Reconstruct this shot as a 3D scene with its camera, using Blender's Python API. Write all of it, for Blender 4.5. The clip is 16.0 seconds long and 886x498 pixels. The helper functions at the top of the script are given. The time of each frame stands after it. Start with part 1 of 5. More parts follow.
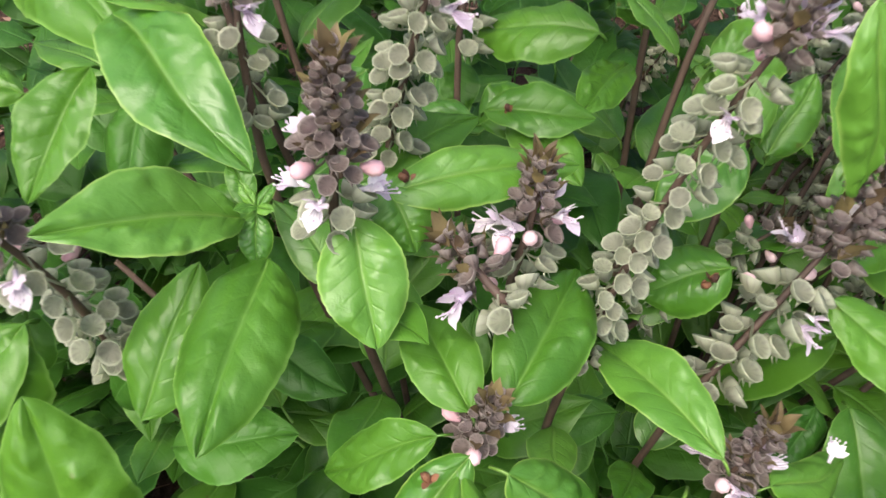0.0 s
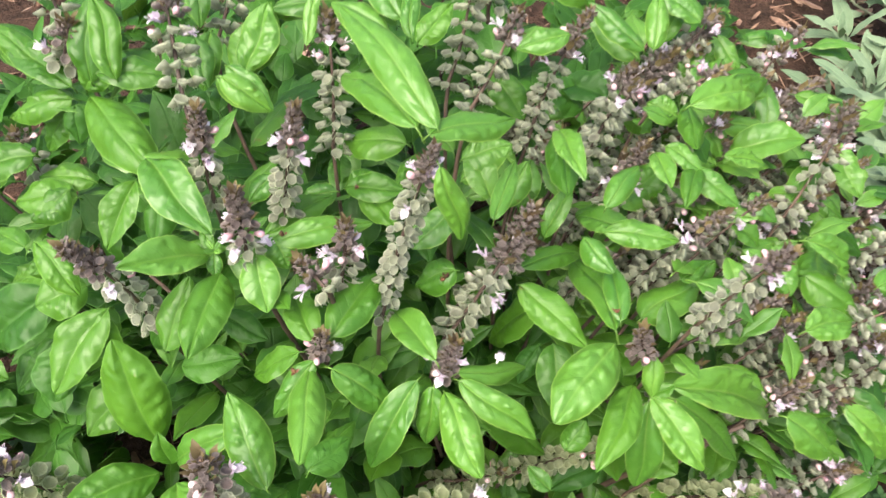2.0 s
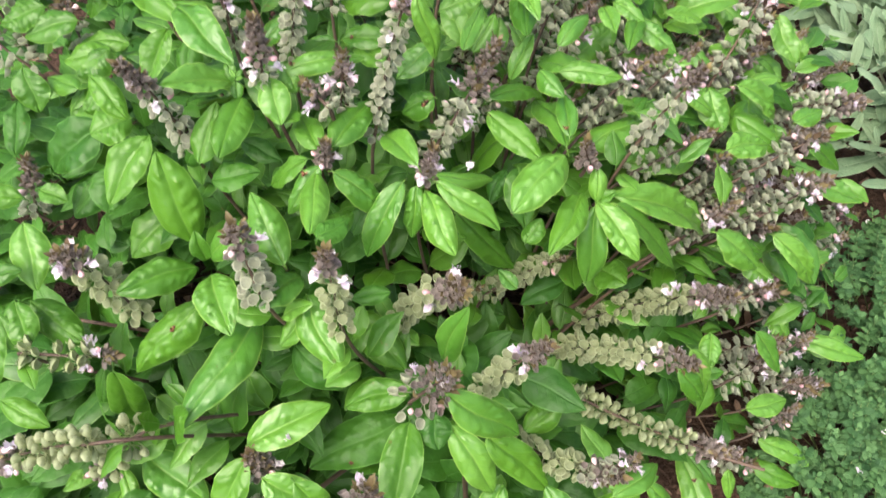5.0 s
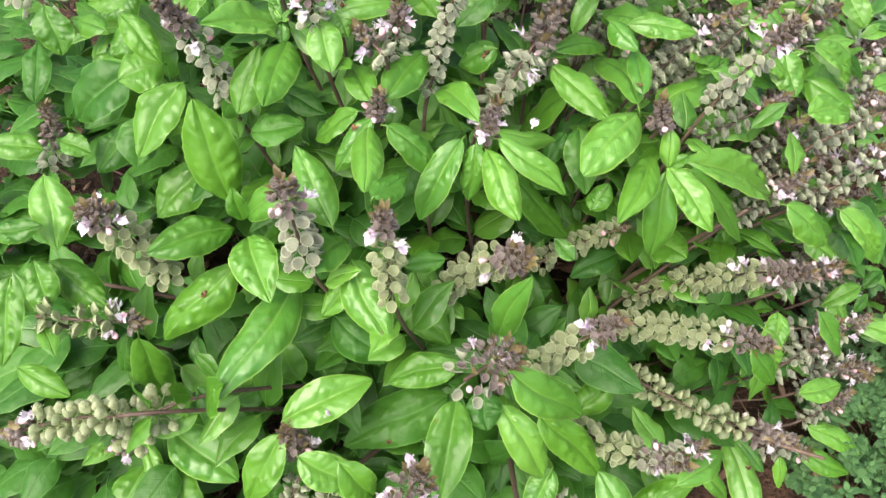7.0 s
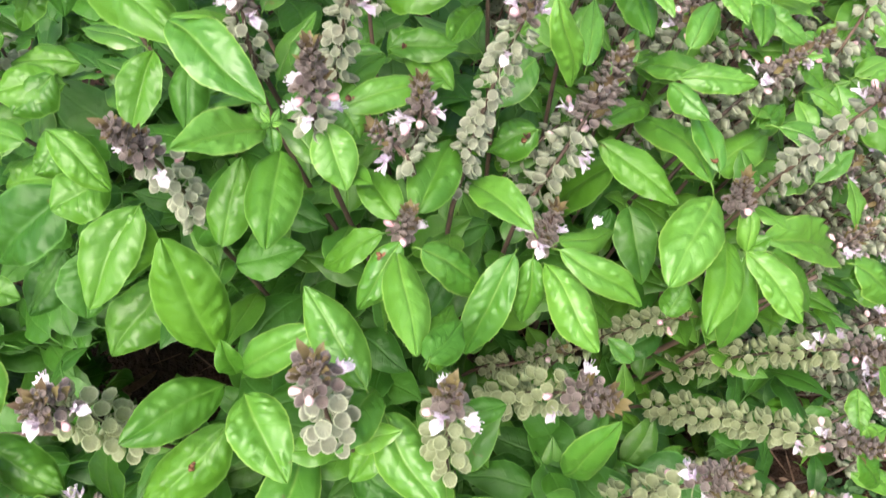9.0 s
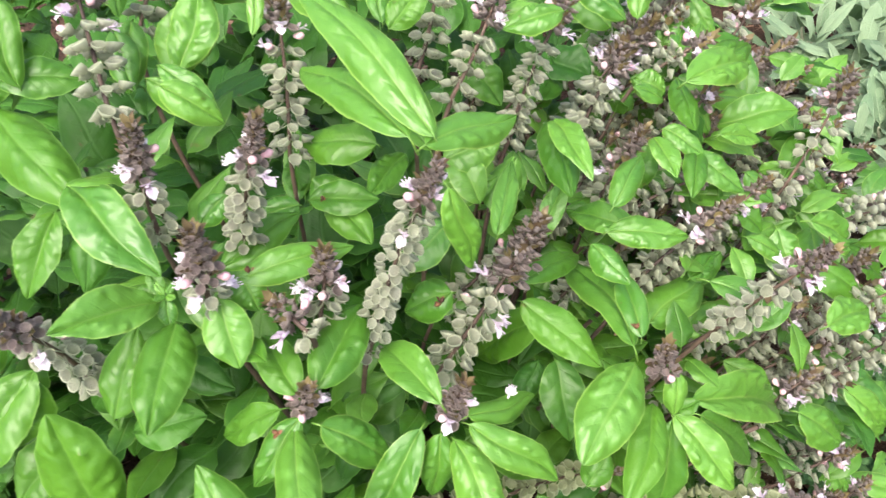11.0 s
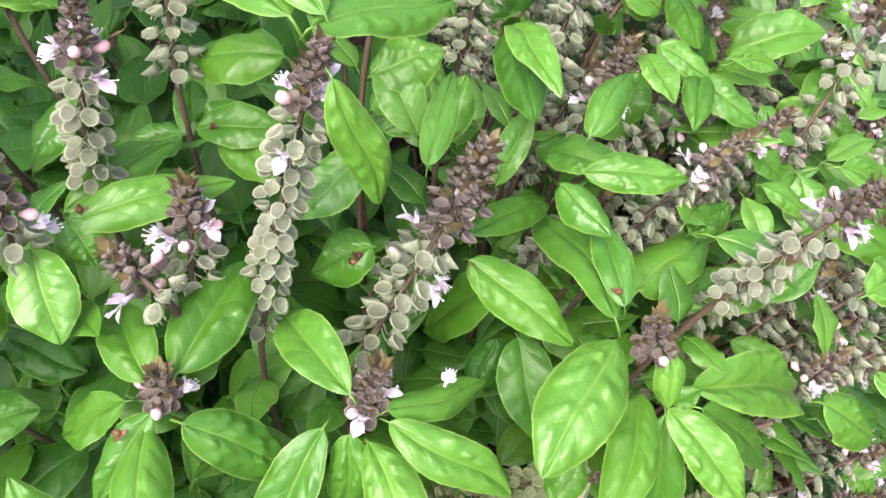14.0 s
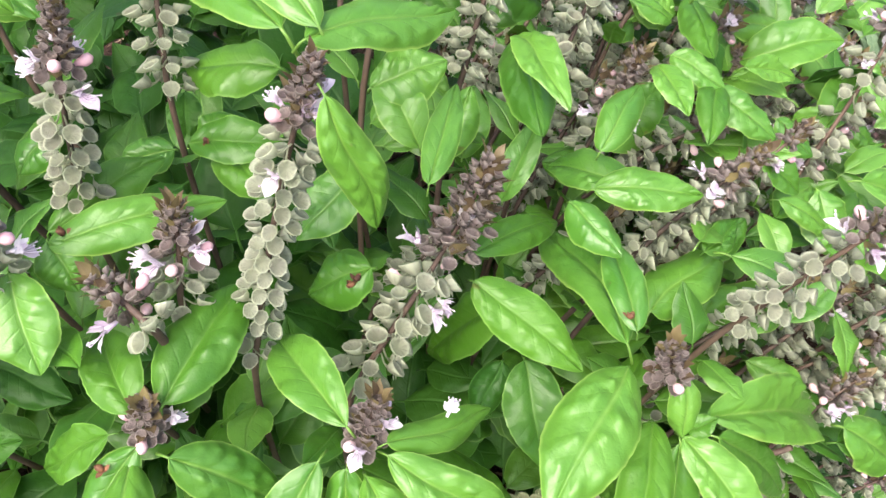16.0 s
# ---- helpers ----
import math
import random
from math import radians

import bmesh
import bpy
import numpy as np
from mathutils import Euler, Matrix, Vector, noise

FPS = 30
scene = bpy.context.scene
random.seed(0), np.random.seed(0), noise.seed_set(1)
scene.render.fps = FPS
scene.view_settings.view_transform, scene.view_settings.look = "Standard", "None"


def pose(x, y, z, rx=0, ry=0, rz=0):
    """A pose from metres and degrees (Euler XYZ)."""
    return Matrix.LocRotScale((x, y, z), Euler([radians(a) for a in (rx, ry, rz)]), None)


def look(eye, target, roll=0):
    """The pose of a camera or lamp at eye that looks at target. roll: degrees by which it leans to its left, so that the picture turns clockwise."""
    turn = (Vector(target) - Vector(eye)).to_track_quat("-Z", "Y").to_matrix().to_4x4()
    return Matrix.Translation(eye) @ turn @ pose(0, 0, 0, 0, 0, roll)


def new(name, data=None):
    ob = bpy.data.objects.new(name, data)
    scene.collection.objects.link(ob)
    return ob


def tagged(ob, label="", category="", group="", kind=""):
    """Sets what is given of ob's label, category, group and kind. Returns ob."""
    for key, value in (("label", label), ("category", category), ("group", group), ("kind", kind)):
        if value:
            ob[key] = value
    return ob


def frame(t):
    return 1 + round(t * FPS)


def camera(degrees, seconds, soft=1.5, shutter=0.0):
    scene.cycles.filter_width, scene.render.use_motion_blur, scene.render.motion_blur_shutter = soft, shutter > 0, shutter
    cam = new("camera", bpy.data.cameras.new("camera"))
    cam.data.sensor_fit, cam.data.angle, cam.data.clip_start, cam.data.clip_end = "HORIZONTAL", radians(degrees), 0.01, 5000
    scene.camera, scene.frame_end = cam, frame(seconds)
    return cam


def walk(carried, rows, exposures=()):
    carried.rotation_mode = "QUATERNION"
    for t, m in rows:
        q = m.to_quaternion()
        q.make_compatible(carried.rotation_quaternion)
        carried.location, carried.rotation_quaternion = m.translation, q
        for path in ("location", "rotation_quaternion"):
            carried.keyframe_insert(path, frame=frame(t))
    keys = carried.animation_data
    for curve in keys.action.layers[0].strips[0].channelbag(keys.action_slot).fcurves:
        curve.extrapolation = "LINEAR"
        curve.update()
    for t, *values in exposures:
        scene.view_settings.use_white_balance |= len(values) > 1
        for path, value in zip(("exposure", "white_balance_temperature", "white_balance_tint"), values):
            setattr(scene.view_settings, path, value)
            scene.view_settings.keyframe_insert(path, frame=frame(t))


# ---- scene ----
cam = camera(56.1, 16.0, shutter=0.5)
PATH = [
    (0, (0.0095, 0.0048, 0.5979), (0.0104, 0.6358, -0.1779), -0.11),
    (0.5, (0.0176, -0.0186, 0.6287), (0.0046, 0.6167, -0.1435), -0.24),
    (1, (0.0463, -0.0619, 0.6816), (0.0231, 0.5725, -0.0911), -2.33),
    (1.5, (0.0683, -0.1001, 0.7258), (0.0443, 0.5337, -0.0474), -3.65),
    (2, (0.0899, -0.1230, 0.7644), (0.0586, 0.5077, -0.0110), -4.26),
    (2.5, (0.1015, -0.1327, 0.7952), (0.0705, 0.4980, 0.0199), -4.01),
    (3, (0.1269, -0.1617, 0.8052), (0.0844, 0.4740, 0.0345), -6.23),
    (3.5, (0.1454, -0.2078, 0.8063), (0.1021, 0.4135, 0.0239), -7.44),
    (4, (0.1201, -0.2323, 0.8156), (0.0809, 0.3722, 0.0200), -5.45),
    (4.2, (0.1129, -0.2403, 0.8191), (0.0729, 0.3628, 0.0224), -6.04),
    (6.3, (0.0870, -0.2374, 0.7378), (0.0515, 0.3059, -0.1010), -5.61),
    (6.5, (0.0791, -0.2371, 0.7427), (0.0433, 0.3118, -0.0925), -5.53),
    (7, (0.0683, -0.2209, 0.7573), (0.0301, 0.3371, -0.0716), -4.69),
    (7.5, (0.0637, -0.2090, 0.7381), (0.0476, 0.3477, -0.0924), -2.32),
    (8, (0.0415, -0.1694, 0.7082), (0.0558, 0.3810, -0.1266), -0.64),
    (8.5, (0.0092, -0.1287, 0.7086), (0.0587, 0.3947, -0.1421), -1.63),
    (9, (0.0098, -0.1019, 0.7205), (0.0753, 0.4232, -0.1280), -0.86),
    (9.5, (0.0142, -0.0943, 0.7302), (0.0791, 0.4417, -0.1115), -1.04),
    (9.8, (0.0164, -0.0851, 0.7404), (0.0774, 0.4522, -0.1009), -1.32),
    (10, (0.0194, -0.0787, 0.7418), (0.0800, 0.4744, -0.0891), -1.70),
    (10.2, (0.0259, -0.0719, 0.7473), (0.0890, 0.4929, -0.0754), -1.42),
    (12.3, (0.0816, -0.0510, 0.6915), (0.1563, 0.5348, -0.1155), 0.82),
    (12.5, (0.0800, -0.0451, 0.6835), (0.1543, 0.5347, -0.1279), 1.07),
    (13, (0.0802, -0.0333, 0.6689), (0.1500, 0.5394, -0.1479), 0.86),
    (13.5, (0.0829, -0.0259, 0.6662), (0.1501, 0.5495, -0.1488), 0.09),
    (14, (0.0878, -0.0238, 0.6552), (0.1536, 0.5411, -0.1674), -0.34),
    (14.5, (0.0898, -0.0232, 0.6538), (0.1601, 0.5415, -0.1684), 0.08),
    (15, (0.0919, -0.0245, 0.6541), (0.1606, 0.5434, -0.1662), -0.11),
    (15.5, (0.0915, -0.0186, 0.6532), (0.1568, 0.5550, -0.1633), -0.55),
    (16, (0.0906, -0.0119, 0.6470), (0.1486, 0.5587, -0.1722), -1.01),
]
EXPOSURES = [(0, 0.90, 6550, 12), (1, 1.12, 6550, 12), (2, 1.24, 6650, 10), (4, 1.19, 6650, 9), (7, 1.29, 6600, 9), (10, 1.31, 6500, 10.5), (12, 1.37, 6450, 12), (16, 1.38, 6450, 12)]
walk(cam, [(t, look(eye, target, roll)) for t, eye, target, roll in PATH], EXPOSURES)

# ---- daylight: bright overcast, soft sun high behind the viewer's shoulder ----
SUN_ELEVATION, SUN_AZIMUTH = 62.0, 215.0
world = bpy.data.worlds.new("overcast_sky")
scene.world = world
world.use_nodes = True
wn = world.node_tree.nodes
sky = wn.new("ShaderNodeTexSky")
sky.sky_type, sky.sun_disc = "NISHITA", False
sky.sun_elevation, sky.sun_rotation = radians(SUN_ELEVATION), radians(SUN_AZIMUTH)
sky.air_density, sky.dust_density, sky.ozone_density = 1.0, 6.0, 0.5
wn["Background"].inputs["Strength"].default_value = 0.15
world.node_tree.links.new(sky.outputs["Color"], wn["Background"].inputs["Color"])
sun_data = bpy.data.lights.new("sun", "SUN")
sun_data.energy, sun_data.angle, sun_data.color = 1.7, radians(48), (1.0, 0.97, 0.92)
sun = new("sun", sun_data)
az, el = radians(SUN_AZIMUTH), radians(SUN_ELEVATION)
sun.matrix_world = look((0, 0, 3), Vector((0, 0, 3)) - Vector((math.sin(az) * math.cos(el), math.cos(az) * math.cos(el), math.sin(el))))



# ---- materials ----
class Nodes:
    """A short way to wire a node material."""

    def __init__(self, name):
        self.mat = bpy.data.materials.new(name)
        self.mat.use_nodes = True
        self.tree = self.mat.node_tree
        self.tree.nodes.clear()
        self.out = self.tree.nodes.new("ShaderNodeOutputMaterial")

    def put(self, slot, value):
        if isinstance(value, bpy.types.NodeSocket):
            self.tree.links.new(value, slot)
        elif value is not None:
            slot.default_value = (*value, 1) if slot.type == "RGBA" and len(value) == 3 else value

    def math(self, op, a, b=None, c=None, clamp=False):
        n = self.tree.nodes.new("ShaderNodeMath")
        n.operation, n.use_clamp = op, clamp
        for k, v in enumerate((a, b, c)):
            self.put(n.inputs[k], v)
        return n.outputs[0]

    def mix(self, fac, a, b):
        n = self.tree.nodes.new("ShaderNodeMix")
        n.data_type = "RGBA"
        for k, v in ((0, fac), (6, a), (7, b)):
            self.put(n.inputs[k], (*v, 1) if isinstance(v, tuple) and len(v) == 3 else v)
        return n.outputs[2]

    def noise(self, vector, scale, detail=3.0, rough=0.55, distortion=0.0):
        n = self.tree.nodes.new("ShaderNodeTexNoise")
        self.put(n.inputs["Vector"], vector)
        for key, v in (("Scale", scale), ("Detail", detail), ("Roughness", rough), ("Distortion", distortion)):
            n.inputs[key].default_value = v
        return n.outputs["Fac"]

    def cells(self, vector, scale, smooth=0.5):
        n = self.tree.nodes.new("ShaderNodeTexVoronoi")
        n.feature = "SMOOTH_F1"
        self.put(n.inputs["Vector"], vector)
        n.inputs["Scale"].default_value, n.inputs["Smoothness"].default_value = scale, smooth
        return n.outputs["Distance"]

    def range(self, value, a, b, c=0.0, d=1.0):
        n = self.tree.nodes.new("ShaderNodeMapRange")
        for k, v in enumerate((value, a, b, c, d)):
            self.put(n.inputs[k], v)
        return n.outputs[0]

    def uv(self):
        n = self.tree.nodes.new("ShaderNodeUVMap")
        s = self.tree.nodes.new("ShaderNodeSeparateXYZ")
        self.tree.links.new(n.outputs[0], s.inputs[0])
        return s.outputs[0], s.outputs[1]

    def place(self):
        return self.tree.nodes.new("ShaderNodeNewGeometry").outputs["Position"]

    def luck(self):
        a = self.tree.nodes.new("ShaderNodeObjectInfo").outputs["Random"]
        b = self.tree.nodes.new("ShaderNodeNewGeometry").outputs["Random Per Island"]
        return self.math("FRACT", self.math("ADD", a, b))

    def bump(self, height, strength, distance):
        n = self.tree.nodes.new("ShaderNodeBump")
        n.inputs["Strength"].default_value, n.inputs["Distance"].default_value = strength, distance
        self.put(n.inputs["Height"], height)
        return n.outputs[0]

    def surface(self, colour, rough, normal=None, through_light=0.0, through_colour=None, specular=0.5):
        b = self.tree.nodes.new("ShaderNodeBsdfPrincipled")
        self.put(b.inputs["Base Color"], (*colour, 1) if isinstance(colour, tuple) else colour)
        self.put(b.inputs["Roughness"], rough)
        self.put(b.inputs["Specular IOR Level"], specular)
        self.put(b.inputs["Normal"], normal)
        end = b.outputs[0]
        if through_light:
            t = self.tree.nodes.new("ShaderNodeBsdfTranslucent")
            self.put(t.inputs["Color"], through_colour if through_colour is not None else colour)
            self.put(t.inputs["Normal"], normal)
            m = self.tree.nodes.new("ShaderNodeMixShader")
            m.inputs[0].default_value = through_light
            self.tree.links.new(end, m.inputs[1])
            self.tree.links.new(t.outputs[0], m.inputs[2])
            end = m.outputs[0]
        self.tree.links.new(end, self.out.inputs["Surface"])
        return self.mat


def leaf_material(name, dark, light, vein, rough, specular, through_light=0.28, veins=7.0, quilting=120.0):
    """A leaf: midrib, side veins, blistered skin, blotches; each leaf a little different."""
    n = Nodes(name)
    u, v = n.uv()
    side = n.math("ABSOLUTE", n.math("SUBTRACT", v, 0.5))
    side = n.math("MULTIPLY", side, 2.0)
    pos = n.place()
    blotch = n.noise(pos, 60.0, 3.0)
    grain = n.noise(pos, 900.0, 2.0)
    luck = n.luck()
    tone = n.math("ADD", n.math("ADD", 0.1, n.math("MULTIPLY", luck, 0.8)), n.math("MULTIPLY", n.math("SUBTRACT", blotch, 0.5), 0.8), clamp=True)
    colour = n.mix(tone, dark, light)
    line = n.math("SUBTRACT", u, n.math("MULTIPLY", n.math("POWER", side, 0.85), 0.2))
    wave = n.math("ABSOLUTE", n.math("SUBTRACT", n.math("FRACT", n.math("MULTIPLY", line, veins)), 0.5))
    lateral = n.range(wave, 0.0, 0.12, 1.0, 0.0)
    lateral = n.math("MULTIPLY", lateral, n.range(side, 0.05, 0.9, 0.5, 0.0))
    mid = n.range(side, 0.01, 0.10, 1.0, 0.0)
    fade = n.range(u, 0.1, 0.8, 1.0, 0.3)
    ribs = n.math("MULTIPLY", n.math("MAXIMUM", n.math("MULTIPLY", lateral, 0.35), mid), fade)
    colour = n.mix(n.math("MULTIPLY", ribs, 0.34), colour, vein)
    colour = n.mix(n.range(side, 0.93, 0.985, 0.0, 0.6), colour, tuple(min(1.0, 1.25 * c) for c in vein))
    spot = n.range(n.noise(pos, 130.0, 1.0), 0.77, 0.8)
    colour = n.mix(n.math("MULTIPLY", spot, 0.5), colour, (0.13, 0.085, 0.03))
    quilt = n.noise(pos, quilting, 1.0, 0.4, 0.2)
    height = n.math("ADD", n.math("MULTIPLY", n.math("MAXIMUM", n.math("MULTIPLY", lateral, 0.6), mid), -0.42), n.math("MULTIPLY", grain, 0.14))
    height = n.math("ADD", height, n.math("MULTIPLY", quilt, 1.0))
    height = n.math("SUBTRACT", height, n.math("MULTIPLY", n.cells(pos, quilting * 1.7), 0.55))
    glow = n.mix(0.4, colour, (0.24, 0.45, 0.05))
    return n.surface(colour, n.range(blotch, 0.3, 0.7, rough - 0.07, rough + 0.1), n.bump(height, 0.7, 0.0012), through_light, glow, specular)


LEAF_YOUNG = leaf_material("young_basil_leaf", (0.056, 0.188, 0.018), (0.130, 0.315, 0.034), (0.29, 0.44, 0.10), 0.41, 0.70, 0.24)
LEAF_MID = leaf_material("mid_green_basil_leaf", (0.038, 0.135, 0.010), (0.088, 0.235, 0.018), (0.18, 0.34, 0.07), 0.42, 0.52, 0.22)
# older leaves are darker green; some shade is mixed into this colour too
LEAF_OLD_SHADED = leaf_material("mature_shaded_basil_leaf", (0.022, 0.090, 0.009), (0.052, 0.165, 0.016), (0.10, 0.24, 0.05), 0.46, 0.32, 0.18)
LEAF_SAGE = leaf_material("sage_leaf", (0.125, 0.205, 0.114), (0.235, 0.325, 0.195), (0.32, 0.41, 0.27), 0.8, 0.2, 0.15, 11.0, 420.0)
LEAF_THYME = leaf_material("thyme_leaf", (0.022, 0.075, 0.024), (0.090, 0.195, 0.066), (0.12, 0.24, 0.09), 0.6, 0.3, 0.15)


def calyx_material(name, centre, rim, streak, rough=0.55, spread=0.3):
    n = Nodes(name)
    u, v = n.uv()
    pos = n.place()
    luck = n.luck()
    blotch = n.noise(pos, 350.0, 2.0)
    body = n.mix(n.math("ADD", n.math("MULTIPLY", luck, 0.6), n.math("MULTIPLY", blotch, 0.4)), centre, tuple(0.6 * a + 0.4 * b for a, b in zip(centre, rim)))
    ribs = n.math("POWER", n.math("ABSOLUTE", n.math("SINE", n.math("MULTIPLY", v, 28.0))), 5.0)
    ribs = n.math("MULTIPLY", ribs, n.range(u, 0.15, 0.7, 0.1, 0.7))
    body = n.mix(ribs, body, streak)
    body = n.mix(n.math("MULTIPLY", n.range(n.math("FRACT", n.math("MULTIPLY", luck, 7.3)), 0.3, 1.0), spread), body, streak)
    body = n.mix(n.range(u, 0.6, 1.0, 0.0, 0.8), body, rim)
    return n.surface(body, rough, n.bump(n.math("ADD", ribs, n.math("MULTIPLY", n.noise(pos, 900.0), 0.5)), 0.3, 0.0004), 0.52, rim, 0.4)


CALYX_RIPE = calyx_material("ripe_calyx", (0.20, 0.215, 0.145), (0.66, 0.70, 0.54), (0.112, 0.085, 0.098), spread=0.45)
CALYX_GREEN = calyx_material("green_calyx", (0.21, 0.242, 0.122), (0.60, 0.66, 0.42), (0.118, 0.112, 0.072))
CALYX_YOUNG = calyx_material("purple_calyx", (0.175, 0.135, 0.125), (0.46, 0.41, 0.37), (0.070, 0.040, 0.052), spread=0.55)


def plain_material(name, dark, light, rough, scale=200.0, through_light=0.0, relief=0.3, depth=0.0005, specular=0.4):
    n = Nodes(name)
    pos = n.place()
    tone = n.math("ADD", n.math("MULTIPLY", n.noise(pos, scale, 4.0), 0.6), n.math("MULTIPLY", n.luck(), 0.4))
    colour = n.mix(n.range(tone, 0.3, 0.7), dark, light)
    return n.surface(colour, rough, n.bump(n.noise(pos, scale * 4, 3.0), relief, depth), through_light, None, specular)


BRACT = plain_material("brown_bract", (0.105, 0.070, 0.042), (0.235, 0.190, 0.080), 0.5, 150.0, 0.3)
PETAL = plain_material("white_lilac_petal", (0.66, 0.54, 0.68), (0.86, 0.82, 0.85), 0.6, 220.0, 0.3)
PETAL_PINK = plain_material("pink_bud", (0.70, 0.42, 0.48), (0.82, 0.62, 0.63), 0.55, 300.0, 0.2)
STEM = plain_material("purple_brown_stem", (0.050, 0.032, 0.025), (0.125, 0.082, 0.060), 0.6, 180.0)
STEM_GREEN = plain_material("green_stem", (0.10, 0.17, 0.05), (0.17, 0.25, 0.08), 0.55, 180.0)
STEM_SAGE = plain_material("sage_stem", (0.17, 0.19, 0.12), (0.28, 0.30, 0.20), 0.8, 150.0)
DRIED = plain_material("dried_flower", (0.055, 0.022, 0.013), (0.19, 0.085, 0.04), 0.7, 400.0)
CHIP = plain_material("bark_chip", (0.085, 0.042, 0.028), (0.36, 0.235, 0.165), 0.85, 90.0, 0.0, 0.6, 0.002, 0.2)
SOIL = plain_material("dark_mulch_soil", (0.030, 0.019, 0.013), (0.120, 0.068, 0.046), 0.95, 45.0, 0.0, 0.9, 0.012, 0.15)


# ---- mesh helpers ----
def mesh(name, verts, faces, material, uvs=None):
    me = bpy.data.meshes.new(name)
    me.from_pydata([tuple(p) for p in verts], [], faces)
    me.polygons.foreach_set("use_smooth", [True] * len(me.polygons))
    if uvs is not None:
        layer = me.uv_layers.new(name="UVMap")
        loops = np.empty(len(me.loops), dtype=np.int32)
        me.loops.foreach_get("vertex_index", loops)
        layer.data.foreach_set("uv", np.asarray(uvs, dtype=np.float32)[loops].ravel())
    me.materials.append(material)
    me.update()
    return me


def part(name, me, parent, label="", m=None, kind=""):
    """One mesh object under a thing or a part; m is its pose in the parent's own space."""
    ob = new(name, me)
    ob.parent = parent
    if m is not None:
        ob.matrix_basis = m
    return tagged(ob, label, kind=kind)


def thing(name, label, category, place=(0, 0, 0), group=""):
    ob = new(name)
    ob.empty_display_size = 0.02
    ob.location = place
    return tagged(ob, label, category, group)


def unit(v):
    return v / max(1e-9, np.linalg.norm(v))


def tube(points, radii, sides=6):
    """Vertices, faces and uv of a tapered tube along points."""
    pts = np.asarray(points, float)
    verts, faces, uvs = [], [], []
    ref = np.array((0.31, 0.77, 0.55))
    for i, p in enumerate(pts):
        d = unit(pts[min(i + 1, len(pts) - 1)] - pts[max(i - 1, 0)])
        a = unit(np.cross(d, ref))
        b = np.cross(d, a)
        for k in range(sides):
            w = 2 * math.pi * k / sides
            verts.append(p + radii[i] * (math.cos(w) * a + math.sin(w) * b))
            uvs.append((i / (len(pts) - 1), k / sides))
    for i in range(len(pts) - 1):
        for k in range(sides):
            j = (k + 1) % sides
            faces.append((i * sides + k, i * sides + j, (i + 1) * sides + j, (i + 1) * sides + k))
    faces.append(tuple(range(sides))[::-1])
    faces.append(tuple((len(pts) - 1) * sides + k for k in range(sides)))
    return verts, faces, uvs


def bend(a, b, c, d, n):
    """Points on a Bezier curve."""
    a, b, c, d = (np.asarray(p, float) for p in (a, b, c, d))
    return [(1 - t) ** 3 * a + 3 * t * (1 - t) ** 2 * b + 3 * t * t * (1 - t) * c + t ** 3 * d for t in np.linspace(0, 1, n)]


def join(pieces):
    """Several (verts, faces, uvs) as one."""
    verts, faces, uvs = [], [], []
    for v, f, u in pieces:
        off = len(verts)
        verts.extend(v)
        uvs.extend(u)
        faces.extend(tuple(k + off for k in q) for q in f)
    return verts, faces, uvs


